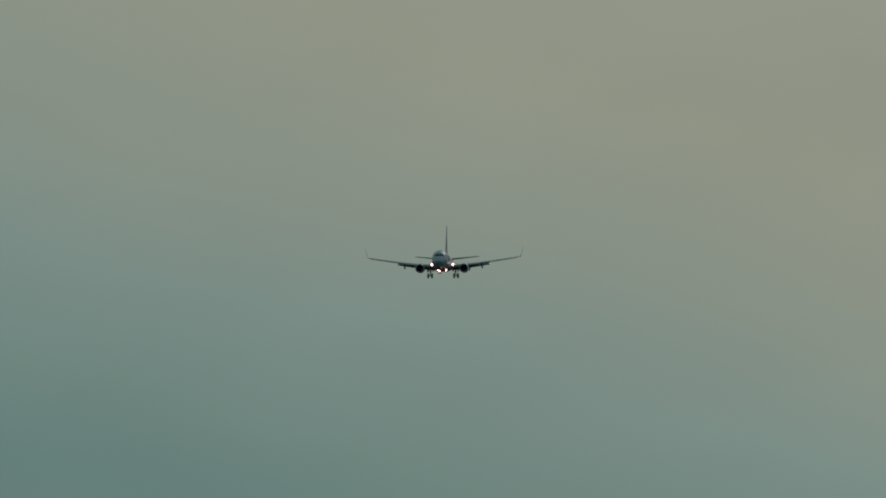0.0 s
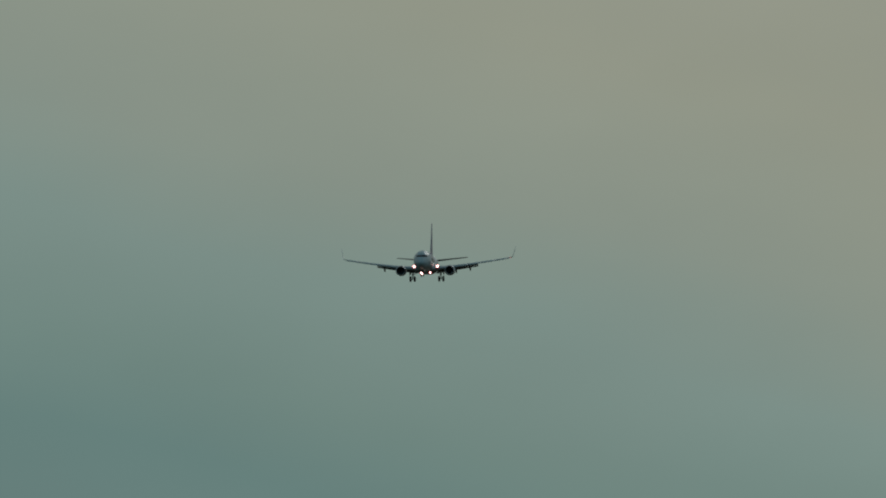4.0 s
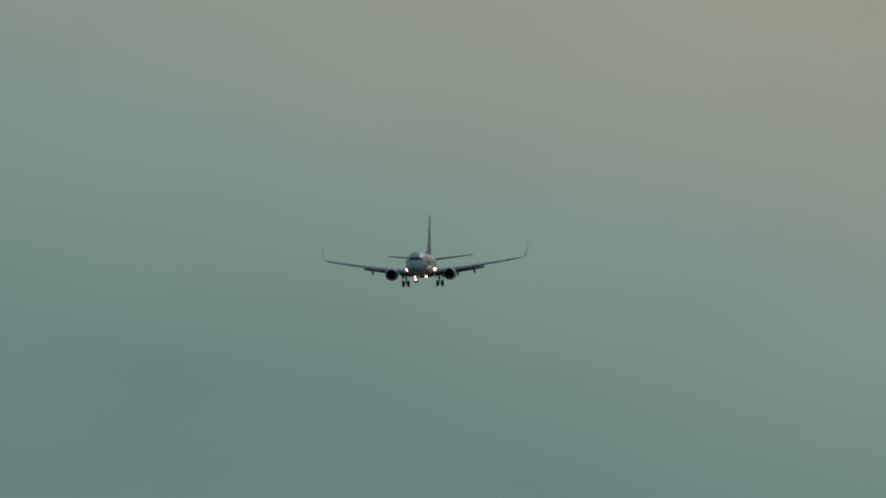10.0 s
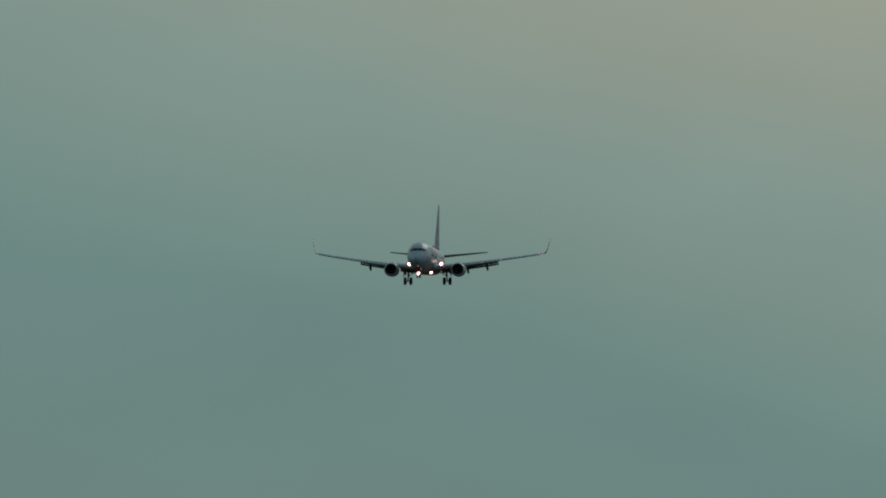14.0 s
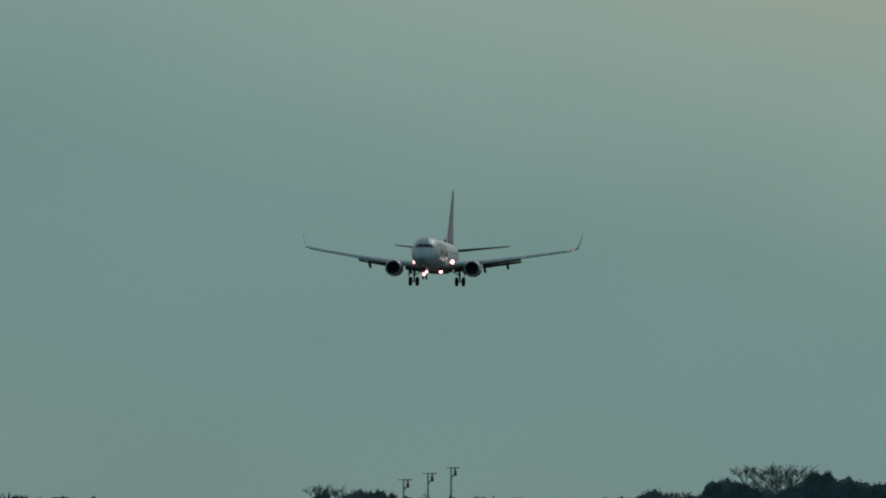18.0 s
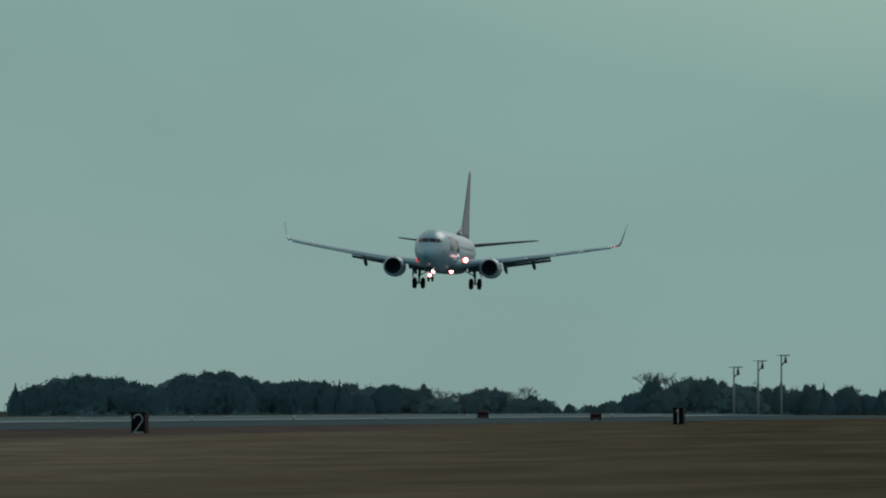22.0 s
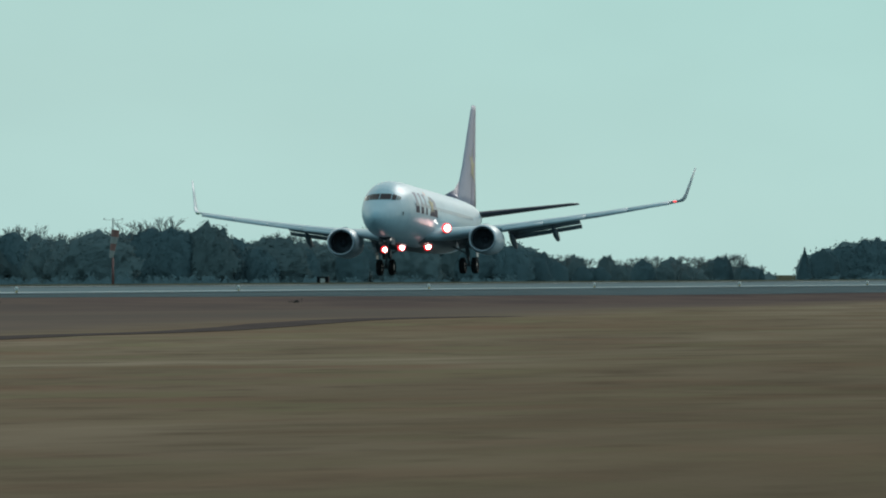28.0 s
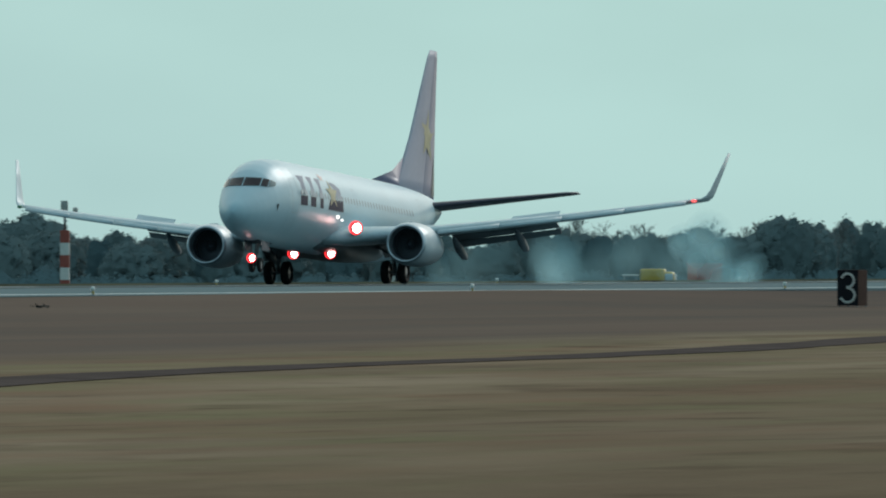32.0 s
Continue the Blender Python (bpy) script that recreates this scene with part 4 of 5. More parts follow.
    for side in (1, -1):
        def fin_face(u, v, side=side):
            le = float(np.interp(v, [r[0] for r in fin_rows], [r[1] for r in fin_rows]))
            te = float(np.interp(v, [r[0] for r in fin_rows], [r[2] for r in fin_rows]))
            out = 0.02
            for start, share, th in ((0.0, 0.75, 0.085), (0.66, 0.34, 0.11)):
                ch = (te - le) * share
                c = (u - le - (te - le) * start) / ch
                if 0 < c < 1:
                    half = 5 * th * (0.2969 * math.sqrt(c) - 0.126 * c - 0.3516 * c * c + 0.2843 * c ** 3 - 0.1015 * c ** 4)
                    out = max(out, ch * (half * (1 if side > 0 else 0.75) + side * 0.02 * math.sin(math.pi * c)))
            return Vector((side * out, u - GEAR, v)), Vector((side, 0, 0))
        bm = bmesh.new()
        skin_polygon(bm, fin_face, star_outline(35.35, 8.2, 1.5, -1.35, 8), 0.015)
        part("fin_star", bm, STAR, fin, "large yellow star on the fin")
        bm = bmesh.new()
        skin_polygon(bm, fin_face, [(36.75, 7.3), (37.0, 6.4), (37.0, 5.3), (35.9, 5.2), (36.2, 6.1)], 0.02)
        part("fin_mark", bm, NAVY, fin, "navy angular mark at the fin base")
        rings = []
        for x, le, ch, z in ((0.3, 32.3, 4.3, 4.50), (0.9, 32.7, 3.95, 4.57), (4.0, 34.6, 2.75, 4.97), (6.95, 36.2, 1.75, 5.33), (7.35, 36.65, 1.2, 5.38)):
            rings.append(airfoil(Vector((side * x, le - GEAR, z)), ch, 0.10, Vector((0, 0, 1)), n=7))
        bm = bmesh.new()
        loft(bm, rings)
        part("stabiliser", bm, STAB, plane, "dark horizontal stabiliser")
    for side in (1, -1):
        build_engine(plane, side)
    legs = build_gear(plane)
    for side in (1, -1):
        lamp(plane, (side * 0.92, 15.1 - GEAR, 1.38), 0.21, "belly_lamp", "white glowing lamp under the belly")
    # a dark panel on the closed skin stands in for the shaded wheel well
    bm = bmesh.new()
    skin_patch(bm, hull_surface, 4.1, 6.35, 166, 194, 6, 4, 0.006)
    part("nose_well_shade", bm, DUCT, hull, "dark panel for the shade in the nose wheel well")
    left, right = build_wing(plane, 1), build_wing(plane, -1)
    return plane, left[0] + right[0], (left[1], right[1]), legs


AIRLINER, SPOILERS, WINGS, MAIN_LEGS = build_airliner()


# ---- signs and fixtures beside the runway ----
def digit_mesh(text, name):
    """A figure set in round white reflector beads, centred on its middle."""
    def arc(cx, cz, rx, rz, a0, a1, n):
        return [(cx + rx * math.cos(radians(a0 + (a1 - a0) * k / n)), cz + rz * math.sin(radians(a0 + (a1 - a0) * k / n))) for k in range(n + 1)]
    path = {"3": arc(0, 0.29, 0.26, 0.28, 150, -90, 10) + arc(0, -0.30, 0.29, 0.29, 90, -150, 11)[1:],
            "2": arc(0, 0.28, 0.28, 0.29, 160, -25, 8) + [(0.26 - 0.075 * k, 0.16 - 0.105 * k) for k in range(1, 7)] + [(-0.29 + 0.085 * k, -0.56) for k in range(0, 8)],
            "1": [(-0.16 + 0.08 * k, 0.40 + 0.08 * k) for k in range(3)] + [(0.0, 0.57 - 0.088 * k) for k in range(1, 14)]}[text]
    bm = bmesh.new()
    for x, z in path:
        bmesh.ops.create_cone(bm, cap_ends=True, segments=8, radius1=0.062, radius2=0.048, depth=0.03, matrix=Matrix.Translation((x, z, 0)))
    return mesh_of(bm, name, SIGNWHITE, False)


def distance_sign(text, x, y, group="distance signs", sink=0.0):
    """A tall box sign with a white figure on its black face, which looks along the runway."""
    z = float(ground_height(x, y)) - sink
    sign = thing("distance_sign", f"black runway distance sign with white {text}" if text else "black sign with a white bar", "sign", pose(x, y, z), group)
    bm = bmesh.new()
    box(bm, -0.44, 0.44, 0.0, 1.6, 0.06, 1.50, 0.02)
    body = part("sign_box", bm, SIGNSIDE, sign, "rusty brown sign box", smooth=False)
    bm = bmesh.new()
    box(bm, -0.43, 0.43, -0.03, -0.001, 0.07, 1.49, 0.008)
    face = part("sign_face", bm, SIGNBLACK, sign, "black sign face", smooth=False)
    if text:
        me = digit_mesh(text, "figure")
        d = new("figure", me)
        d.parent = face
        d.matrix_basis = pose(0, -0.045, 0.78, 90, 0, 0)
        tagged(d, f"white figure {text}")
    for px, py in ((-0.36, 0.1), (0.36, 0.1), (-0.36, 1.65), (0.36, 1.65)):
        bm = bmesh.new()
        tube(bm, (px, py, -0.1), (px, py, 0.12), 0.04, n=6)
        part("sign_leg", bm, GREYSTEEL, sign)
    return sign


distance_sign("3", -123.32, 527.0)
distance_sign("2", -123.32, 831.5, sink=0.17)
distance_sign("1", -123.32, 1148.0)


def edge_lights():
    first = thing("runway_edge_light", "small white runway edge light on a short stem", "light", pose(-148.2, 445.6, runway_height(148.2)), "runway edge lights")
    bm = bmesh.new()
    tube(bm, (0, 0, -0.02), (0, 0, 0.03), 0.16, 0.14, 12)
    part("base_plate", bm, GREYSTEEL, first)
    bm = bmesh.new()
    tube(bm, (0, 0, 0.02), (0, 0, 0.18), 0.04, n=8)
    part("stem", bm, YELLOWPAINT, first, "yellow stem")
    bm = bmesh.new()
    bmesh.ops.create_uvsphere(bm, u_segments=10, v_segments=8, radius=0.085, matrix=Matrix.Translation((0, 0, 0.24)) @ Matrix.Diagonal((1, 1, 1.2, 1)))
    part("lens", bm, WHITEPAINT, first, "white glass lens")
    for k in range(1, 17):
        copy_thing(first, pose(-148.2, 445.6 + 58.2 * k, runway_height(148.2)))
    for k in range(2, 8):
        copy_thing(first, pose(-192.8, 445.6 + 58.2 * k, runway_height(192.8)))


edge_lights()


# ---- trees beyond the runway ----
LENS = 23752.0
NORTH = radians(8.947)


def far_place(g, d):
    """A place d metres off, g along the tree line (1000 is 2.41 degrees to the west)."""
    a = NORTH + g / LENS
    return -d * math.sin(a), d * math.cos(a)


# the side of the wood that lies open to the field and the sky over it
OPEN_SIDE = Vector((0, -0.82, 0.36))


def leaf_clump(verts, faces, c, r, rng, out=None, count=1):
    """A small bent spray of leaves."""
    for _ in range(count):
        n = Vector((rng.gauss(0, 1), rng.gauss(0, 1), rng.gauss(0, 1))).normalized()
        if out is not None:
            n = (n * 0.9 + out).normalized()
        if n.dot(OPEN_SIDE) < 0:
            n.negate()
        t = n.orthogonal().normalized()
        t = Matrix.Rotation(rng.uniform(0, 6.28), 3, n) @ t
        b = n.cross(t)
        k = len(verts)
        s = r * rng.uniform(0.5, 1.35)
        for p in (t * s, b * s * 0.6, -t * s * 0.9, -b * s * 0.5):
            verts.append(c + p + n * rng.uniform(-0.2, 0.2) * s)
        faces.append((k, k + 1, k + 2, k + 3))


def soft_normals(me, normals):
    """Leaves shade with the roundness of the crown that carries them."""
    me.polygons.foreach_set("use_smooth", [True] * len(me.polygons))
    me.normals_split_custom_set_from_vertices([tuple(n) for n in normals])


def crown_mesh(seed, kind, material):
    """A dense crown one metre tall and about as wide that hangs to the ground: leaf sprays over an uneven hull of boughs."""
    rng = random.Random(seed)
    verts, faces, normals = [], [], []
    off = Vector((rng.uniform(0, 40), rng.uniform(0, 40), rng.uniform(0, 40)))
    rough = {"round": 0.24, "cone": 0.2, "loose": 0.34}[kind]

    def hull(d):
        """How far the crown reaches in direction d from its middle."""
        lumps = 0.7 * noise.noise(d * 2.4 + off) + 0.5 * noise.noise(d * 6.0 + off) + 0.22 * noise.noise(d * 14.0 + off)
        if kind == "cone":
            h = (d.z + 1) / 2
            wide = 0.32 * (1.02 - h) + 0.01
            return Vector((d.x * wide, d.y * wide, h * 0.98)) * (1 + rough * lumps * 0.5)
        p = Vector((d.x * 0.44, d.y * 0.44, 0.42 + d.z * (0.52 if d.z > 0 else 0.42)))
        return Vector((0, 0, 0.42)) + (p - Vector((0, 0, 0.42))) * (1 + rough * lumps)

    for _ in range(2500):
        d = Vector((rng.gauss(0, 1), rng.gauss(0, 1), rng.gauss(0.25, 1))).normalized()
        p = hull(d)
        reach = rng.uniform(0.98, 1.02) if kind != "loose" else rng.uniform(0.97, 1.05)
        p = Vector((p.x * reach, p.y * reach, 0.42 + (p.z - 0.42) * reach))
        n = len(verts)
        leaf_clump(verts, faces, p, 0.022, rng, d)
        normals += [(d * 0.32 + OPEN_SIDE).normalized()] * (len(verts) - n)
    me = bpy.data.meshes.new("crown")
    me.from_pydata([tuple(v) for v in verts], [], faces)
    me.materials.append(material)
    soft_normals(me, normals)
    core = bmesh.new()
    for v in bmesh.ops.create_icosphere(core, subdivisions=4, radius=1.0)["verts"]:
        p = hull(v.co.normalized())
        v.co = Vector((p.x * 0.985, p.y * 0.985, 0.42 + (p.z - 0.42) * 0.985))
    inner = mesh_of(core, "inner_crown", LEAFCORE if material is not OLIVE else OLIVE)
    soft_normals(inner, [((v.co - Vector((0, 0, 0.42))).normalized() * 0.32 + OPEN_SIDE).normalized() for v in inner.vertices])
    return me, inner


def bare_mesh(seed):
    """Limbs and twigs of a leafless tree one metre tall."""
    rng = random.Random(seed)
    bm = bmesh.new()

    def grow(a, d, length, r, depth):
        b = a + d * length
        tube(bm, a, b, r, r * 0.6, 3 if depth else 5, cap=False)
        if depth >= 5:
            return
        for _ in range(3 if depth < 4 else 4):
            nd = (d + Vector((rng.gauss(0, 0.42), rng.gauss(0, 0.42), rng.uniform(-0.05, 0.45)))).normalized()
            grow(a.lerp(b, rng.uniform(0.55, 1.0)), nd, length * rng.uniform(0.62, 0.8), max(r * 0.55, 0.0016), depth + 1)
    grow(Vector((0, 0, 0.1)), Vector((0, 0, 1)), 0.24, 0.011, 0)
    high = max(v.co.z for v in bm.verts)
    wide = max(math.hypot(v.co.x, v.co.y) for v in bm.verts)
    for v in bm.verts:
        v.co = Vector((v.co.x * 0.5 / wide, v.co.y * 0.5 / wide, v.co.z / high))
    return mesh_of(bm, "bare_crown", TWIG, False)


def trunk_mesh():
    bm = bmesh.new()
    rings = []
    for z, r in ((0.0, 0.040), (0.05, 0.028), (0.3, 0.021), (0.6, 0.010)):
        rings.append([Vector((r * math.cos(2 * math.pi * k / 7), r * math.sin(2 * math.pi * k / 7), z)) for k in range(7)])
    loft(bm, rings)
    return mesh_of(bm, "trunk", BARK)


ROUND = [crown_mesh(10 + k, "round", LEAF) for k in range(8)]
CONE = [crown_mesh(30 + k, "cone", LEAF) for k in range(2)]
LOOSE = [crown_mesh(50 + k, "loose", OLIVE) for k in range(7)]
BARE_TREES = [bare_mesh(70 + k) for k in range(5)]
TRUNK = trunk_mesh()


def plant(kind, g, d, height, width, base, rng, turn=None):
    """One tree with its trunk and crown; its height and width in metres."""
    x, y = far_place(g, d)
    label, cat, group = {
        "round": ("dark evergreen tree with a dense rounded crown", "tree", "evergreen trees"),
        "cone": ("slim dark conifer with a pointed top", "tree", "conifers"),
        "loose": ("olive tree with a thin winter crown, tinted for haze", "tree", "mixed trees"),
        "bare": ("leafless grey-brown tree with fine twigs", "tree", "bare trees")}[kind]
    spin = Matrix.Rotation(rng.uniform(-0.7, 0.7) if turn is None else turn, 4, "Z")
    t = thing("tree", label, cat, Matrix.Translation((x, y, base)) @ spin, group)
    size = Matrix.Diagonal((width, width, height, 1))
    tr = new("trunk", TRUNK)
    tr.parent, tr.matrix_basis = t, size if kind != "bare" else Matrix.Diagonal((width * 0.35, width * 0.35, height * 0.5, 1))
    if kind == "bare":
        c = new("bare_crown", rng.choice(BARE_TREES))
        c.parent, c.matrix_basis = t, size
    else:
        leaf, core = rng.choice({"round": ROUND, "cone": CONE, "loose": LOOSE}[kind])
        c = new("crown", leaf)
        c.parent, c.matrix_basis = t, size
        inner = new("inner_crown", core)
        inner.parent, inner.matrix_basis = c, Matrix.Identity(4)
    return t


# tops of the wood along the line: place, rise over the eye (1000 is 2.41 degrees)
TOPS = ((-2500, 135), (-2210, 128), (-2168, 105), (-2145, 66), (-2110, 58), (-2070, 72), (-2020, 80), (-1975, 76), (-1955, 60), (-1855, 52), (-1810, 60), (-1740, 46), (-1680, 41), (-1560, 21), (-1380, 24), (-1250, 38), (-1150, 42), (-1070, 30), (-1050, 3), (-1030, -8),
        (-1005, 7), (-960, -8), (-945, 18), (-760, 20), (-500, 44), (-440, 36), (-420, 50), (-340, 60), (-270, 50), (-240, 33), (-215, 45), (-130, 53), (-40, 46),
        (12, 24), (28, -12), (110, 15), (160, 24), (230, 11), (400, 9), (455, 26), (520, 51), (600, 43), (669, 45), (890, 47), (1140, 66), (1250, 66), (1300, 50), (1400, 66), (1784, 56), (1950, 60),
        (2050, 40), (2200, 57), (2480, 26), (2600, 36), (2800, 30), (3100, 32), (3170, 74), (3500, 80))


def rise_at(g):
    return float(np.interp(g, [p[0] for p in TOPS], [p[1] for p in TOPS]))


def wood_distance(g):
    return float(np.interp(g, [-2500, -1000, -600, 0, 600, 1200, 3500], [1900, 1880, 1720, 1640, 1560, 1480, 1330]))


def is_evergreen(g):
    return (-575 < g < 30) or g < -1950 or 440 < g < 600 or 640 < g < 900 or 1000 < g < 1240


def build_woods():
    rng = random.Random(4)
    g = -2480.0
    while g < 3480:
        d = wood_distance(g) + rng.uniform(-42, 36)
        rise = rise_at(g) + 5 if g > 600 else min(rise_at(g - 24), rise_at(g), rise_at(g + 24)) + 2
        if rise < -2:
            g += 8
            continue
        base = -2.02
        full = 1.2 + rise * d / LENS - base
        roll = rng.random() * (0.78 if g > 600 else 1.0)
        if is_evergreen(g) and (g < 610 or roll < 0.3):
            kind, hgt, wid = "round", full * rng.uniform(0.84, 1.04), full * rng.uniform(0.6, 0.95)
            step = wid * LENS / d * 0.22
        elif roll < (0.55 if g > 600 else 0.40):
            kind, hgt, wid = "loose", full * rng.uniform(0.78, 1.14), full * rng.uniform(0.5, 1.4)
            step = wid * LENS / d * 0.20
        elif roll < 0.70:
            kind, hgt, wid = "bare", full * rng.uniform(0.95, 1.18), full * rng.uniform(0.9, 1.2)
            step = wid * LENS / d * 0.14
        elif roll < 0.985:
            kind, hgt, wid = "round", full * rng.uniform(0.80, 1.08), full * rng.uniform(0.6, 0.95)
            step = wid * LENS / d * 0.25
        else:
            kind, hgt, wid = "cone", full * rng.uniform(0.92, 1.08), full * 0.75
            step = wid * LENS / d * 0.22
        plant(kind, g, d + (22 if kind == "bare" else 0), hgt, wid, base, rng)
        g += step
    # single trees that stand out
    for kind, g, rise, wide in (("cone", 5, 34, 0.75), ("bare", 690, 86, 1.2), ("bare", 760, 74, 1.1), ("bare", 1200, 84, 1.2), ("bare", 1290, 60, 1.0), ("bare", -1882, 93, 1.2), ("bare", -1932, 94, 1.2), ("round", -2258, 134, 0.95),
                                ("bare", -1118, 58, 1.0), ("bare", 2610, 56, 1.1), ("cone", -1425, 34, 0.5), ("cone", -568, 40, 0.5)):
        d = wood_distance(g) + (25 if kind == "bare" else -45)
        h = 1.2 + rise * d / LENS + 2.02
        plant(kind, g, d, h, h * wide, -2.02, rng)


build_woods()


def undergrowth(label, back_off, low, high, swell, seed, material):
    """A dense lumpy bank of brush along the wood, with sprays of twigs all over it."""
    rng = random.Random(seed)
    verts, faces, normals = [], [], []
    prev = None
    g = -2520.0
    while g < 3520:
        rise = rise_at(g)
        d0 = wood_distance(g) + back_off
        if rise < -3:
            prev = None
            g += 5
            continue
        lump = 0.5 + 0.5 * noise.noise(Vector((g * 0.021, 3.1, seed))) + 0.35 * noise.noise(Vector((g * 0.083, 7.7, seed)))
        share = (high if is_evergreen(g) else low) + swell * lump
        top = 3.22 + rise * d0 / LENS
        row = []
        for back, up in ((0, 0.0), (1.5, 0.30), (4, 0.60), (7, 0.85), (11, 1.0), (15, 0.8), (18, 0.0)):
            wob = noise.noise(Vector((g * 0.05, back * 0.7, 1.3 + seed)))
            x, y = far_place(g, d0 + back + 3.0 * wob)
            row.append(len(verts))
            verts.append(Vector((x, y, -2.1 + top * share * up * (1 + 0.10 * wob))))
            normals.append(Vector((0.12 + wob, -0.75, 0.55 + 0.3 * up)).normalized())
        if prev:
            for k in range(6):
                faces.append((prev[k], prev[k + 1], row[k + 1], row[k]))
        prev = row
        for _ in range(13):
            back = rng.uniform(0, 12)
            up = float(np.interp(back, (0, 1.5, 4, 7, 11), (0, 0.3, 0.6, 0.85, 1.0)))
            x, y = far_place(g + rng.uniform(-5, 5), d0 + back - 0.4)
            z = -2.1 + top * share * up + rng.uniform(-0.2, 0.15) + (abs(rng.gauss(0, 0.18)) if back > 8 else 0)
            n = len(verts)
            leaf_clump(verts, faces, Vector((x, y, z)), 0.20, rng, Vector((0.1, -0.7, 0.4)))
            lean = Vector((rng.gauss(0.1, 0.12), -0.75, 0.5 + rng.gauss(0, 0.1))).normalized()
            normals += [lean] * (len(verts) - n)
        g += 4.5
    me = bpy.data.meshes.new("undergrowth")
    me.from_pydata([tuple(v) for v in verts], [], faces)
    me.materials.append(material)
    soft_normals(me, normals)
    tagged(new("undergrowth", me), label, "brush", kind="stuff")


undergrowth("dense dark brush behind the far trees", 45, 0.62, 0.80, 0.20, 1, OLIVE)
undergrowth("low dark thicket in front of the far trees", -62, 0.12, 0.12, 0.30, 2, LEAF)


# ---- masts, posts and vehicles across the field ----
def lamp_pole(g, d, rise):
    """A tall grey pole with a cross arm and a slanted bracket."""
    x, y = far_place(g, d)
    z0 = float(ground_height(x, y))
    h = 1.2 + rise * d / LENS - z0
    p = thing("pole", "tall grey pole with a cross arm on top", "pole", pose(x, y, z0, 0, 0, 8), "tall poles")
    bm = bmesh.new()
    tube(bm, (0, 0, -0.2), (0, 0, h - 0.1), 0.16, 0.10, 8)
    part("shaft", bm, POLE, p)
    bm = bmesh.new()
    box(bm, -0.15, 1.15, -0.08, 0.08, h - 0.22, h - 0.08, 0.02)
    box(bm, -0.75, 0.0, -0.05, 0.05, h - 0.20, h - 0.12, 0.02)
    part("cross_arm", bm, POLE, p)
    bm = bmesh.new()
    tube(bm, (0, 0, h - 1.5), (0.55, 0, h - 0.9), 0.10, n=6)
    tube(bm, (0.55, 0, h - 0.9), (0.55, 0, h - 0.1), 0.12, n=6)
    part("bracket", bm, POLE, p)
    bm = bmesh.new()
    tube(bm, (0.55, 0, h - 1.2), (0.55, 0, h - 0.55), 0.19, n=8)
    part("canister", bm, GREYSTEEL, p, "grey canister")


for g, rise in ((-1266, 65), (-1309, 76), (-1350, 86)):
    lamp_pole(g, 1760, rise)


DULLRED = mat("dull_red_paint", (0.20, 0.07, 0.065), 0.6, vary=0.15, scale=3)
PALECLOTH = mat("faded_white", (0.38, 0.38, 0.37), 0.8, vary=0.12, scale=5)


def striped_mast(g, d, width, bands):
    """A square mast painted in red and white bands, with instruments on top."""
    x, y = far_place(g, d)
    z0 = float(ground_height(x, y))
    m = thing("striped_mast", "red and white banded mast with grey instruments on top", "mast", pose(x, y, z0, 0, 0, 14))
    z = 0.0
    for k in range(bands):
        bm = bmesh.new()
        box(bm, -width / 2, width / 2, -width / 2, width / 2, z, z + 0.88, 0.03)
        part("band", bm, REDPAINT if k % 2 else WHITEPAINT, m, "red painted band" if k % 2 else "white painted band", smooth=False)
        z += 0.88
    bm = bmesh.new()
    tube(bm, (0, 0, z), (0, 0, z + 1.2), 0.09, n=8)
    part("stem", bm, GREYSTEEL, m)
    bm = bmesh.new()
    box(bm, -0.28, 0.22, -0.25, 0.25, z + 1.2, z + 2.1, 0.04)
    part("instrument_box", bm, POLE, m, "grey instrument box")
    bm = bmesh.new()
    tube(bm, (0.1, 0, z + 1.2), (0.72, 0, z + 1.2), 0.04, n=6)
    bmesh.ops.create_uvsphere(bm, u_segments=10, v_segments=6, radius=0.2, matrix=Matrix.Translation((0.75, 0, z + 1.45)))
    part("lamp_head", bm, POLE, m, "dark lamp head")


striped_mast(3136, 950, 0.66, 6)




def windsock(g, d):
    x, y = far_place(g, d)
    z0 = float(ground_height(x, y))
    w = thing("windsock", "limp orange and white windsock on a thin mast", "windsock", pose(x, y, z0, 0, 0, 12))
    h = 5.0 - z0
    bm = bmesh.new()
    tube(bm, (0, 0, 0), (0, 0, h * 0.45), 0.10, 0.08, 8)
    mast = part("mast", bm, DULLRED, w, "dull red lower mast")
    bm = bmesh.new()
    tube(bm, (0, 0, h * 0.45), (0, 0, h), 0.075, 0.05, 8)
    part("upper_mast", bm, GREYSTEEL, mast, "grey upper mast")
    bm = bmesh.new()
    tube(bm, (-0.75, 0, h - 0.05), (0.8, 0, h - 0.05), 0.014, n=6)
    for dx in (-0.7, 0.0, 0.75):
        bmesh.ops.create_uvsphere(bm, u_segments=8, v_segments=6, radius=0.06, matrix=Matrix.Translation((dx, 0, h + 0.04)))
    part("light_bar", bm, GREYSTEEL, w, "bar with small lamps")
    top = 4.15 - z0
    for k in range(4):
        bm = bmesh.new()
        a, b = 0.36 - 0.05 * k, 0.36 - 0.05 * (k + 1)
        tube(bm, (0.22 - 0.09 * k, 0, top - 0.56 * k), (0.22 - 0.09 * (k + 1), 0, top - 0.56 * (k + 1)), a, b, 10, cap=False)
        part("sock_band", bm, ORANGE if k % 2 == 0 else PALECLOTH, w, "orange cloth band" if k % 2 == 0 else "white cloth band")


windsock(1229, 1080)


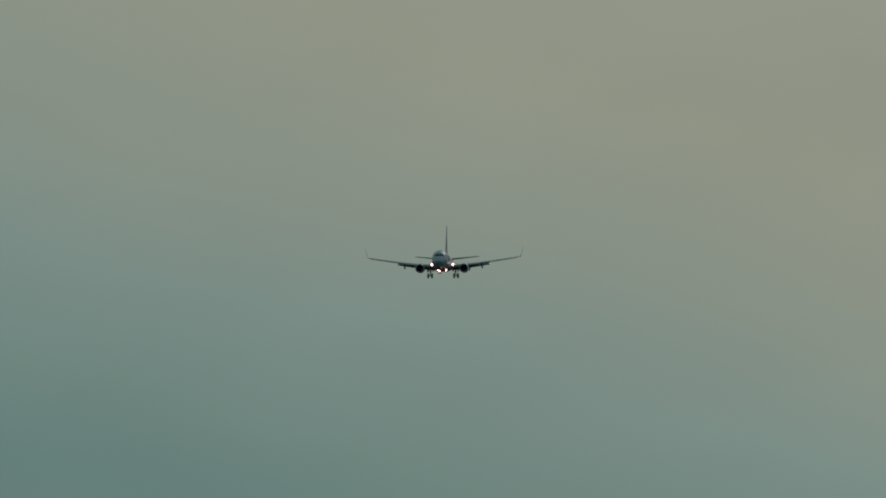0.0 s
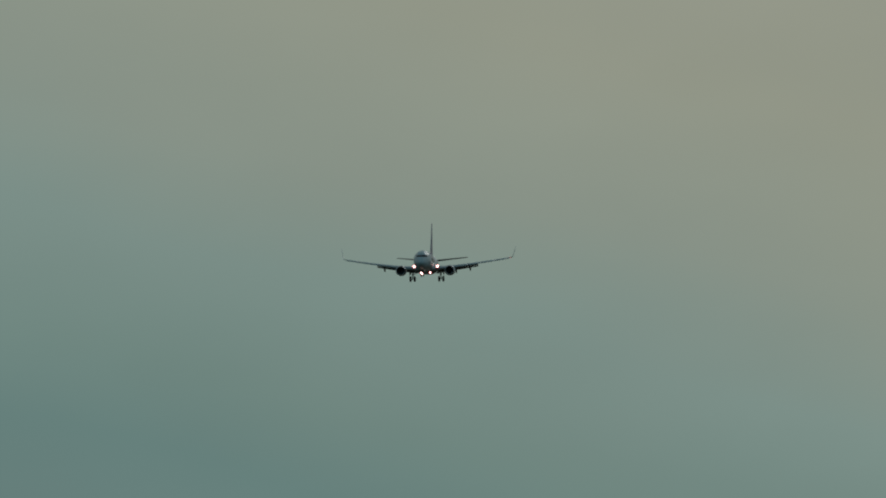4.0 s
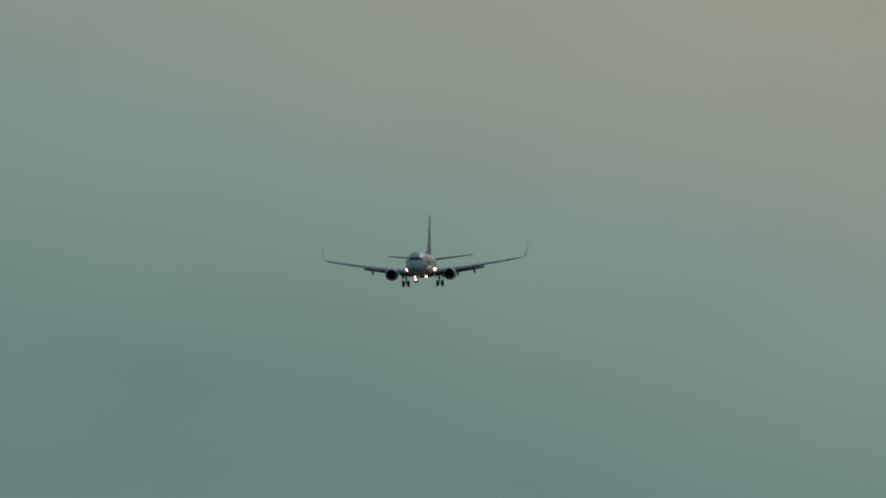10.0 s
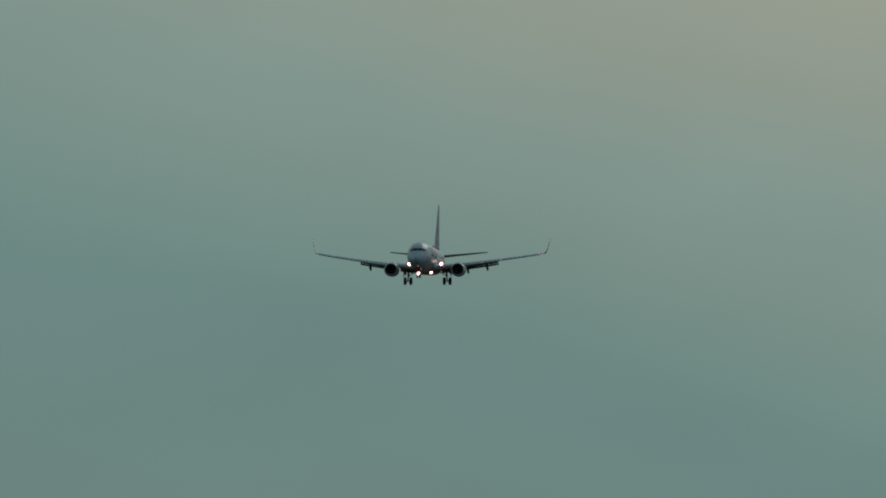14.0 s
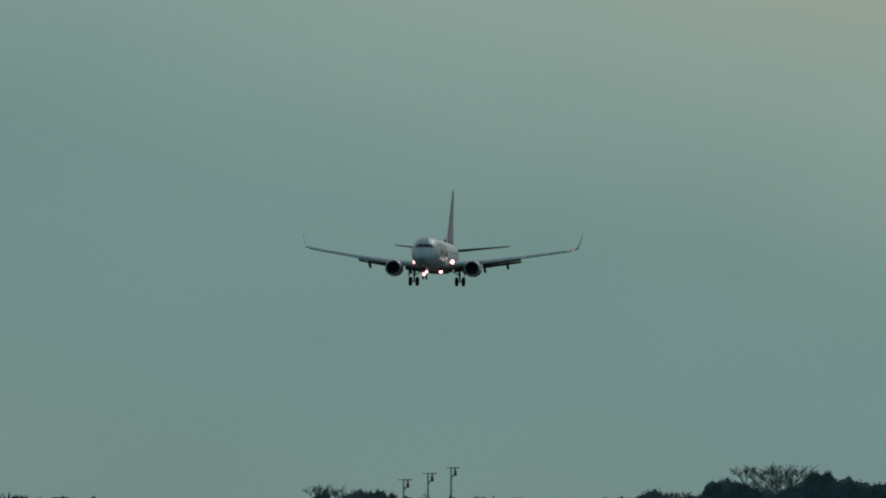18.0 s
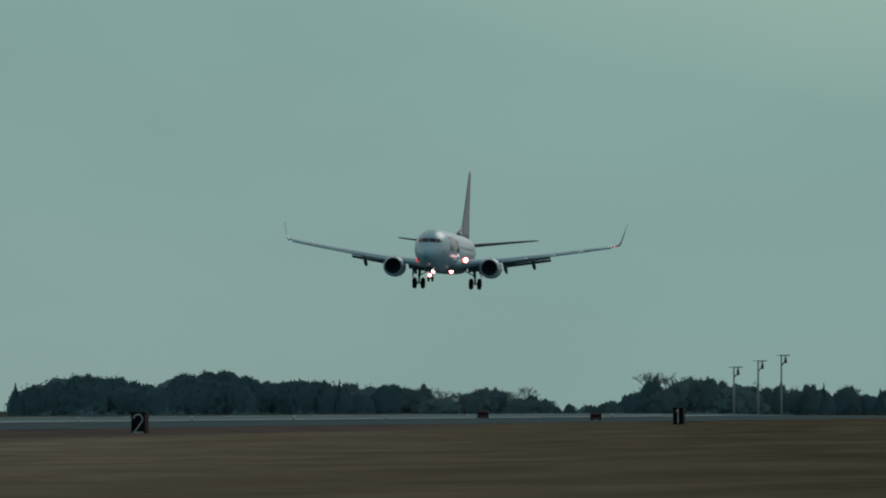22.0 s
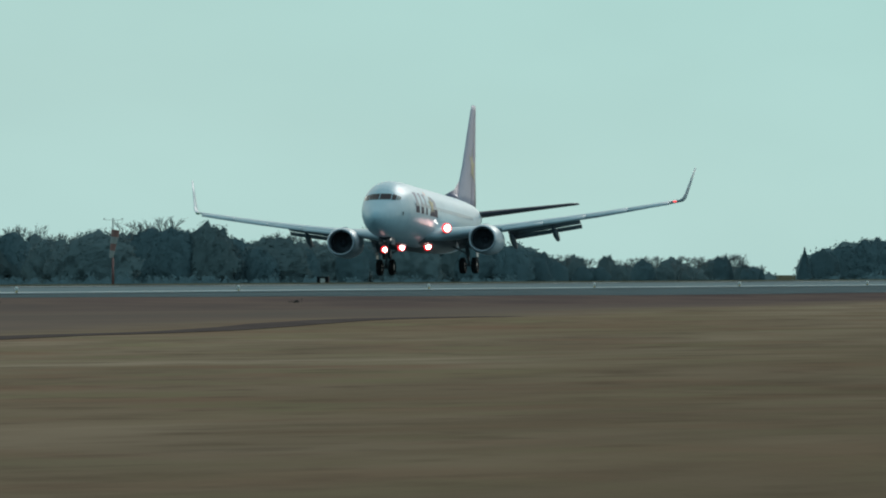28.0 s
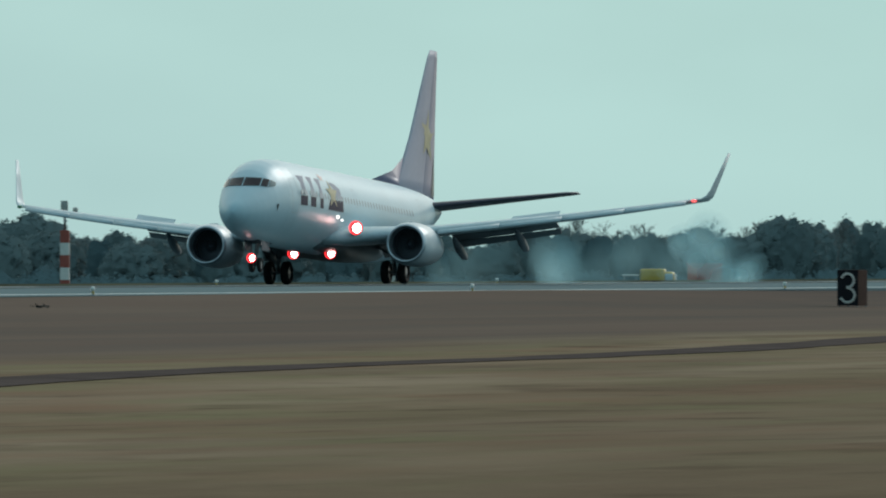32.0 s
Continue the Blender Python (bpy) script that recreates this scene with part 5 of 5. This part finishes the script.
def red_hut(g, d):
    x, y = far_place(g, d)
    z0 = float(ground_height(x, y))
    b = thing("red_hut", "red and white painted equipment hut", "hut", pose(x, y, z0, 0, 0, 42))
    bm = bmesh.new()
    box(bm, -1.1, 1.1, -0.8, 0.8, 0.0, 2.45, 0.03)
    body = part("hut_body", bm, REDPAINT, b, "red painted hut wall", smooth=False)
    bm = bmesh.new()
    box(bm, 1.101, 1.13, -0.8, -0.2, 0.0, 2.45, 0.005)
    part("white_panel", bm, WHITEPAINT, body, "white painted corner panel", smooth=False)
    bm = bmesh.new()
    box(bm, -1.18, 1.18, -0.88, 0.88, 2.45, 2.55, 0.02)
    part("hut_roof", bm, REDPAINT, b, "flat red roof", smooth=False)


red_hut(2004, 1050)


def yellow_vehicle(g, d):
    """A small yellow works vehicle with a cab."""
    x, y = far_place(g, d)
    z0 = float(ground_height(x, y))
    v = thing("works_vehicle", "small yellow works vehicle with a glazed cab", "vehicle", pose(x, y, z0, 0, 0, 10) @ Matrix.Scale(1.3, 4))
    bm = bmesh.new()
    box(bm, -1.05, 0.45, -0.75, 0.75, 0.45, 1.72, 0.12)
    part("body", bm, YELLOWPAINT, v, "yellow body")
    bm = bmesh.new()
    box(bm, 0.35, 1.0, -0.72, 0.72, 0.45, 1.55, 0.2)
    cab = part("cab", bm, YELLOWPAINT, v, "rounded yellow cab")
    bm = bmesh.new()
    box(bm, 0.45, 0.93, -0.755, 0.755, 1.0, 1.42, 0.05)
    part("cab_window", bm, CABIN, cab, "dark cab glass")
    for dx in (-0.65, 0.6):
        for dy in (-0.7, 0.7):
            bm = bmesh.new()
            tube(bm, (dx, dy - 0.1, 0.32), (dx, dy + 0.1, 0.32), 0.32, n=16)
            part("wheel", bm, TYRE, v)
    x, y = far_place(g - 30, d)
    p = thing("white_post", "short white marker post", "post", pose(x, y, float(ground_height(x, y))))
    bm = bmesh.new()
    tube(bm, (0, 0, 0), (0, 0, 1.75), 0.11, n=8)
    part("shaft", bm, WHITEPAINT, p)


yellow_vehicle(2086, 1050)


def canopy_tractor(g, d):
    x, y = far_place(g, d)
    z0 = float(ground_height(x, y))
    t = thing("tractor", "small red tractor with a white canopy", "tractor", pose(x, y, z0, 0, 0, 15))
    bm = bmesh.new()
    box(bm, -0.7, 0.7, -0.5, 0.5, 0.45, 1.0, 0.12)
    part("body", bm, REDPAINT, t, "red body")
    bm = bmesh.new()
    box(bm, -0.65, 0.65, -0.6, 0.6, 1.72, 1.86, 0.05)
    part("canopy", bm, WHITEPAINT, t, "white canopy")
    for dx in (-0.5, 0.45):
        for dy in (-0.45, 0.45):
            bm = bmesh.new()
            tube(bm, (dx, dy, 0.9), (dx, dy, 1.75), 0.035, n=6)
            part("canopy_post", bm, POLE, t)
            bm = bmesh.new()
            tube(bm, (dx, dy - 0.12, 0.36), (dx, dy + 0.12, 0.36), 0.36, n=16)
            part("wheel", bm, TYRE, t)


canopy_tractor(2135, 1050)


def marker_box(g, d, w, h, name, label, category, material, group=""):
    """A low equipment box on two feet beside the runway."""
    x, y = far_place(g, d)
    z0 = float(ground_height(x, y))
    b = thing(name, label, category, pose(x, y, z0, 0, 0, 6), group)
    bm = bmesh.new()
    box(bm, -w / 2, w / 2, -0.4, 0.4, 0.14, h, 0.04)
    part("housing", bm, material, b)
    bm = bmesh.new()
    box(bm, -w / 2 + 0.06, w / 2 - 0.06, -0.42, -0.39, h * 0.5, h * 0.8, 0.01)
    part("lens_slot", bm, GLASS, b, "dark lens slot", smooth=False)
    for dx in (-w * 0.35, w * 0.35):
        bm = bmesh.new()
        tube(bm, (dx, 0, -0.05), (dx, 0, 0.16), 0.05, n=8)
        part("foot", bm, GREYSTEEL, b)


for g in (-822, -1022):
    marker_box(g, 1180, 1.0, 0.75, "approach_light_box", "low red-brown light box on short feet", "light box", BOXRED, "approach light boxes")


def far_sign(g, u):
    """A dark sign across the runway of which only the white top mark shows."""
    a = NORTH + g / LENS
    d = u / math.sin(a)
    x, y = far_place(g, d)
    z0 = float(ground_height(x, y))
    s = thing("far_sign", "dark sign with a pale bar across the runway", "sign", pose(x, y, z0), "signs across the runway")
    h = 0.36 - z0
    bm = bmesh.new()
    box(bm, -0.5, 0.5, 0.0, 0.5, 0.1, h, 0.02)
    part("sign_box", bm, SIGNBLACK, s, smooth=False)
    bm = bmesh.new()
    box(bm, -0.2, 0.2, -0.02, -0.002, h - 0.5, h - 0.14, 0.03)
    part("pale_bar", bm, SIGNWHITE, s, "pale bar", smooth=False)
    for dx in (-0.4, 0.4):
        bm = bmesh.new()
        tube(bm, (dx, 0.2, -0.05), (dx, 0.2, 0.12), 0.04, n=6)
        part("sign_leg", bm, GREYSTEEL, s)


far_sign(2557, 214)
far_sign(858, 214)


def tufts():
    """Dark clumps of weeds at the shoulder's edge."""
    rng = random.Random(21)
    for g, u in ((1514, 131), (1439, 131), (3179, 132), (905, 128)):
        a = NORTH + g / LENS
        x, y = far_place(g, u / math.sin(a))
        z = float(ground_height(x, y))
        verts, faces = [], []
        for _ in range(50):
            leaf_clump(verts, faces, Vector((rng.gauss(0, 0.12), rng.gauss(0, 0.2), abs(rng.gauss(0.03, 0.05)))), 0.05, rng, None, 2)
        me = bpy.data.meshes.new("weed_clump")
        me.from_pydata([tuple(v) for v in verts], [], faces)
        me.materials.append(BARK)
        t = new("weed_clump", me)
        t.matrix_basis = pose(x, y, z)
        tagged(t, "low dark clump of weeds", "weeds", "weed clumps", "stuff")


tufts()


# ---- tyre smoke: thin rigid puffs that lift off the runway ----
PUFFS = []


def build_smoke():
    """Two clouds, each of many small puffs that rise from where the wheels met the runway."""
    rng = random.Random(33)
    shapes, thin_shapes = [], []
    for k in range(10):
        bm = bmesh.new()
        bmesh.ops.create_icosphere(bm, subdivisions=3, radius=1.0)
        seed = Vector((rng.uniform(0, 50), rng.uniform(0, 50), rng.uniform(0, 50)))
        for v in bm.verts:
            v.co *= 1 + 0.18 * noise.noise(v.co * 1.5 + seed)
        bmesh.ops.delete(bm, geom=[v for v in bm.verts if v.co.y > 0.05], context="VERTS")
        (shapes if k % 2 else thin_shapes).append(mesh_of(bm, "puff", SMOKE if k % 2 else TRAIL))
    clouds = []
    for y in (777.0, 690.0):
        clouds.append(thing("tyre_smoke", "thin bluish white cloud of tyre smoke", "smoke", pose(-170.3, y, 0.0), "tyre smoke", "stuff"))

    def puff(cloud, first, last, born, r, choice=shapes):
        p = new("puff", rng.choice(choice))
        p.parent = cloud
        p.scale = (r, r * 1.8, r * 0.95)
        PUFFS.append((p, first, last, born, r))

    # the first touch: a cloud that swells and then stands
    for k in range(14):
        r = rng.uniform(1.6, 2.4)
        end = Vector((rng.uniform(-2.1, 2.1), rng.uniform(-10, 8), 0.1 + 2.9 * (k % 6) / 5 + rng.uniform(-0.1, 0.1)))
        start = Vector((rng.choice((2.4, 3.2, 0.5)) + rng.gauss(0, 0.4), 21 - 12 * rng.random(), -0.45 * r))
        puff(clouds[0], start, end, 29.66 + 0.22 * rng.random(), r)
    # the second: a dense column and a low trail behind the wheels
    for k in range(7):
        r = rng.uniform(1.2, 1.8)
        end = Vector((rng.uniform(-0.8, 2.2), 8 + rng.uniform(-9, 14) * (k % 3) / 2, 0.2 + 2.4 * (k % 6) / 5))
        start = Vector((rng.choice((-2.9, 2.9)) + rng.gauss(0, 0.5), 12 + rng.uniform(-6, 4), -0.35 * r))
        puff(clouds[1], start, end, 30.58 + 0.15 * rng.random(), r)
    for k in range(10):
        r = rng.uniform(1.7, 2.3)
        y = 6 - 56 * (k + 0.5) / 10
        start = Vector((rng.choice((-2.9, 2.9)) + rng.gauss(0, 0.4), y + 3, -0.35 * r))
        end = Vector((start.x * 0.8 + rng.uniform(-1.5, 1.0), y, (0.2 + 1.9 * rng.random()) * (1 - 0.04 * k)))
        puff(clouds[1], start, end, 31.0 + (1.8 - y) / 70.0 + 0.06, r, thin_shapes)


build_smoke()


# ---- what moves ----
# seconds, x, y, height of the main wheels, nose-up degrees, left-wing-up degrees, heading off the runway line
FLIGHT_ROWS = (
    (0, -168.8, 3023.93, 102.16, 0.65, 0.52, 0.19), (0.5, -168.79, 2987.68, 100.23, 0.46, 0.57, 0.08), (1, -168.75, 2951.45, 98.14, 0.48, 0.59, -0.01),
    (1.5, -168.89, 2914.98, 96.07, 0.82, 0.7, -0.09), (2, -168.97, 2878.53, 94.22, 0.86, 0.93, -0.14), (2.5, -168.99, 2842.13, 92.21, 0.88, 1.2, -0.19),
    (3, -168.93, 2805.78, 90.21, 0.99, 1.25, -0.22), (3.5, -168.92, 2769.34, 88.23, 1, 1.07, -0.21), (5.5, -168.83, 2623.64, 80.35, -0.11, 0.03, -0.12),
    (6, -168.83, 2587.2, 78.28, 0.12, 0.06, -0.09), (6.5, -168.8, 2550.4, 76.2, 0.28, 0.19, -0.1), (7, -168.79, 2513.58, 74.17, 0.21, 0.32, -0.04),
    (7.5, -168.77, 2476.78, 72.12, -0.13, 0.14, 0.04), (8, -168.72, 2440, 70.23, -0.62, -0.33, 0.06), (8.5, -168.71, 2403.19, 68.19, -0.71, -0.5, 0.05),
    (9, -168.73, 2366.37, 66.13, -0.46, -0.17, -0.03), (9.5, -168.69, 2329.04, 64.18, -0.42, 0.46, -0.21), (10, -168.63, 2291.71, 62.12, -0.45, 1.07, -0.37),
    (10.5, -168.72, 2254.23, 60.11, -0.26, 1.2, -0.25), (11, -168.73, 2216.8, 58.28, 0.11, 0.84, -0.1), (11.5, -168.73, 2179.38, 56.2, 0.77, 0.31, -0.01),
    (12, -168.71, 2141.98, 54.33, 1.25, -0.05, 0.01), (12.5, -168.65, 2104.12, 52.34, 1.4, -0.27, -0.06), (13, -168.67, 2066.2, 50.33, 1.37, -0.39, -0.25),
    (13.5, -168.66, 2028.32, 48.27, 1.3, -0.31, -0.44), (14, -168.65, 1990.45, 46.27, 1.38, -0.08, -0.52), (14.5, -168.62, 1952.2, 44.25, 1.09, 0.09, -0.49),
    (16.5, -168.94, 1798.59, 36.23, 0.43, 0.77, -0.41), (17, -169.06, 1759.96, 34.3, 0.67, -0.1, -0.44), (17.5, -169.05, 1721.44, 32.31, 0.94, -0.74, -0.48),
    (18, -169.42, 1682.53, 30.06, 0.97, -0.77, -0.46), (18.5, -169.73, 1643.78, 28.08, 0.52, -0.53, -0.34), (19, -170.05, 1605.01, 26.07, 0.05, -0.14, -0.2),
    (19.5, -170.38, 1566.24, 24.1, -0.31, 0.08, -0.03), (20, -170.71, 1527.32, 21.92, -0.17, -0.1, 0.15), (20.5, -170.94, 1488.56, 19.53, 0.19, -0.64, 0.16),
    (21, -171.12, 1449.67, 17.11, 0.85, -0.96, 0.22), (21.5, -171.24, 1410.82, 14.91, 1.26, -1.26, 0.24), (22, -171.27, 1371.88, 12.9, 1.23, -1.33, 0.24),
    (22.5, -171.19, 1333.36, 11.05, 0.98, -0.67, 0.23), (23, -171.09, 1294.76, 9.29, 0.66, -0.2, 0.24), (23.5, -171, 1256.14, 7.58, 0.4, -0.22, 0.24),
    (24, -170.85, 1217.59, 5.85, 0.6, -0.24, 0.2), (24.5, -170.72, 1179.39, 4, 1.7, 0.17, 0.08), (25.2, -170.62, 1126.15, 2.57, 2.4, 0.5, -0.08),
    (25.8, -170.53, 1080.6, 1.52, 2.95, 0.85, -0.24), (26.5, -170.43, 1027.61, 0.99, 3.31, 1.16, -0.38), (27, -170.47, 990.03, 0.95, 2.84, 1.31, -0.46),
    (27.5, -170.54, 952.55, 0.76, 2.82, 1.65, -0.57), (28, -170.68, 915.1, 0.62, 2.92, 1.38, -0.62), (28.5, -170.84, 877.74, 0.42, 3.03, 0.66, -0.71),
    (29, -171, 840.52, 0.3, 3.35, -0.11, -0.73), (29.5, -171.04, 802.99, 0.09, 3.37, -0.76, -0.7), (30, -171.01, 765.96, 0, 3.31, -0.72, -0.45),
    (30.5, -170.85, 730.46, 0, 3.04, 0.23, -0.25), (31, -170.95, 694.81, 0, 2.78, 0.59, -0.2), (31.5, -171.25, 660, 0, 2.8, 0.5, -0.22),
    (32, -171.61, 625.38, 0, 2.8, 0.42, -0.23),
)


# seconds, metres by which the gear legs hang out, degrees by which the wings bend up
LOAD_ROWS = ((0, 0.33, 0.6), (29.6, 0.33, 0.6), (30.1, 0.28, 0.4), (30.7, 0.15, -0.1), (31.3, 0.02, -0.5), (32, -0.1, -0.7))


def gear_out(t):
    return float(np.interp(t, [r[0] for r in LOAD_ROWS], [r[1] for r in LOAD_ROWS]))


def motions():
    walk(AIRLINER, [(t, pose(x, y, z + gear_out(t), -up, -bank, crab)) for t, x, y, z, up, bank, crab in FLIGHT_ROWS])
    for leg in MAIN_LEGS:
        walk(leg, [(t, Matrix.Translation((0, 0, -out))) for t, out, bend in LOAD_ROWS])
    for wing, root, side in WINGS:
        walk(wing, [(t, Matrix.Translation(root) @ pose(0, 0, 0, 0, -side * bend, 0) @ Matrix.Translation(-root)) for t, out, bend in LOAD_ROWS])
    for sp, seat, lifted, hinge in SPOILERS:
        low, high = Matrix.Translation(seat), Matrix.Translation(seat) @ Matrix.Rotation(radians(lifted), 4, hinge)
        walk(sp, [(0, low), (30.7, low), (31.3, high), (32, high)])
    for p, first, last, born, r in PUFFS:
        under, late = Vector((first.x, first.y, -1.6 * r - 0.3)), first.lerp(last, 0.75)
        grown = min(born + 0.55, 31.9)
        walk(p, [(t, Matrix.Translation(q)) for t, q in ((0, under), (born - 0.05, under), (min(born + 0.15, 31.8), first), (grown, late), (max(32, grown + 0.1), last))])


motions()
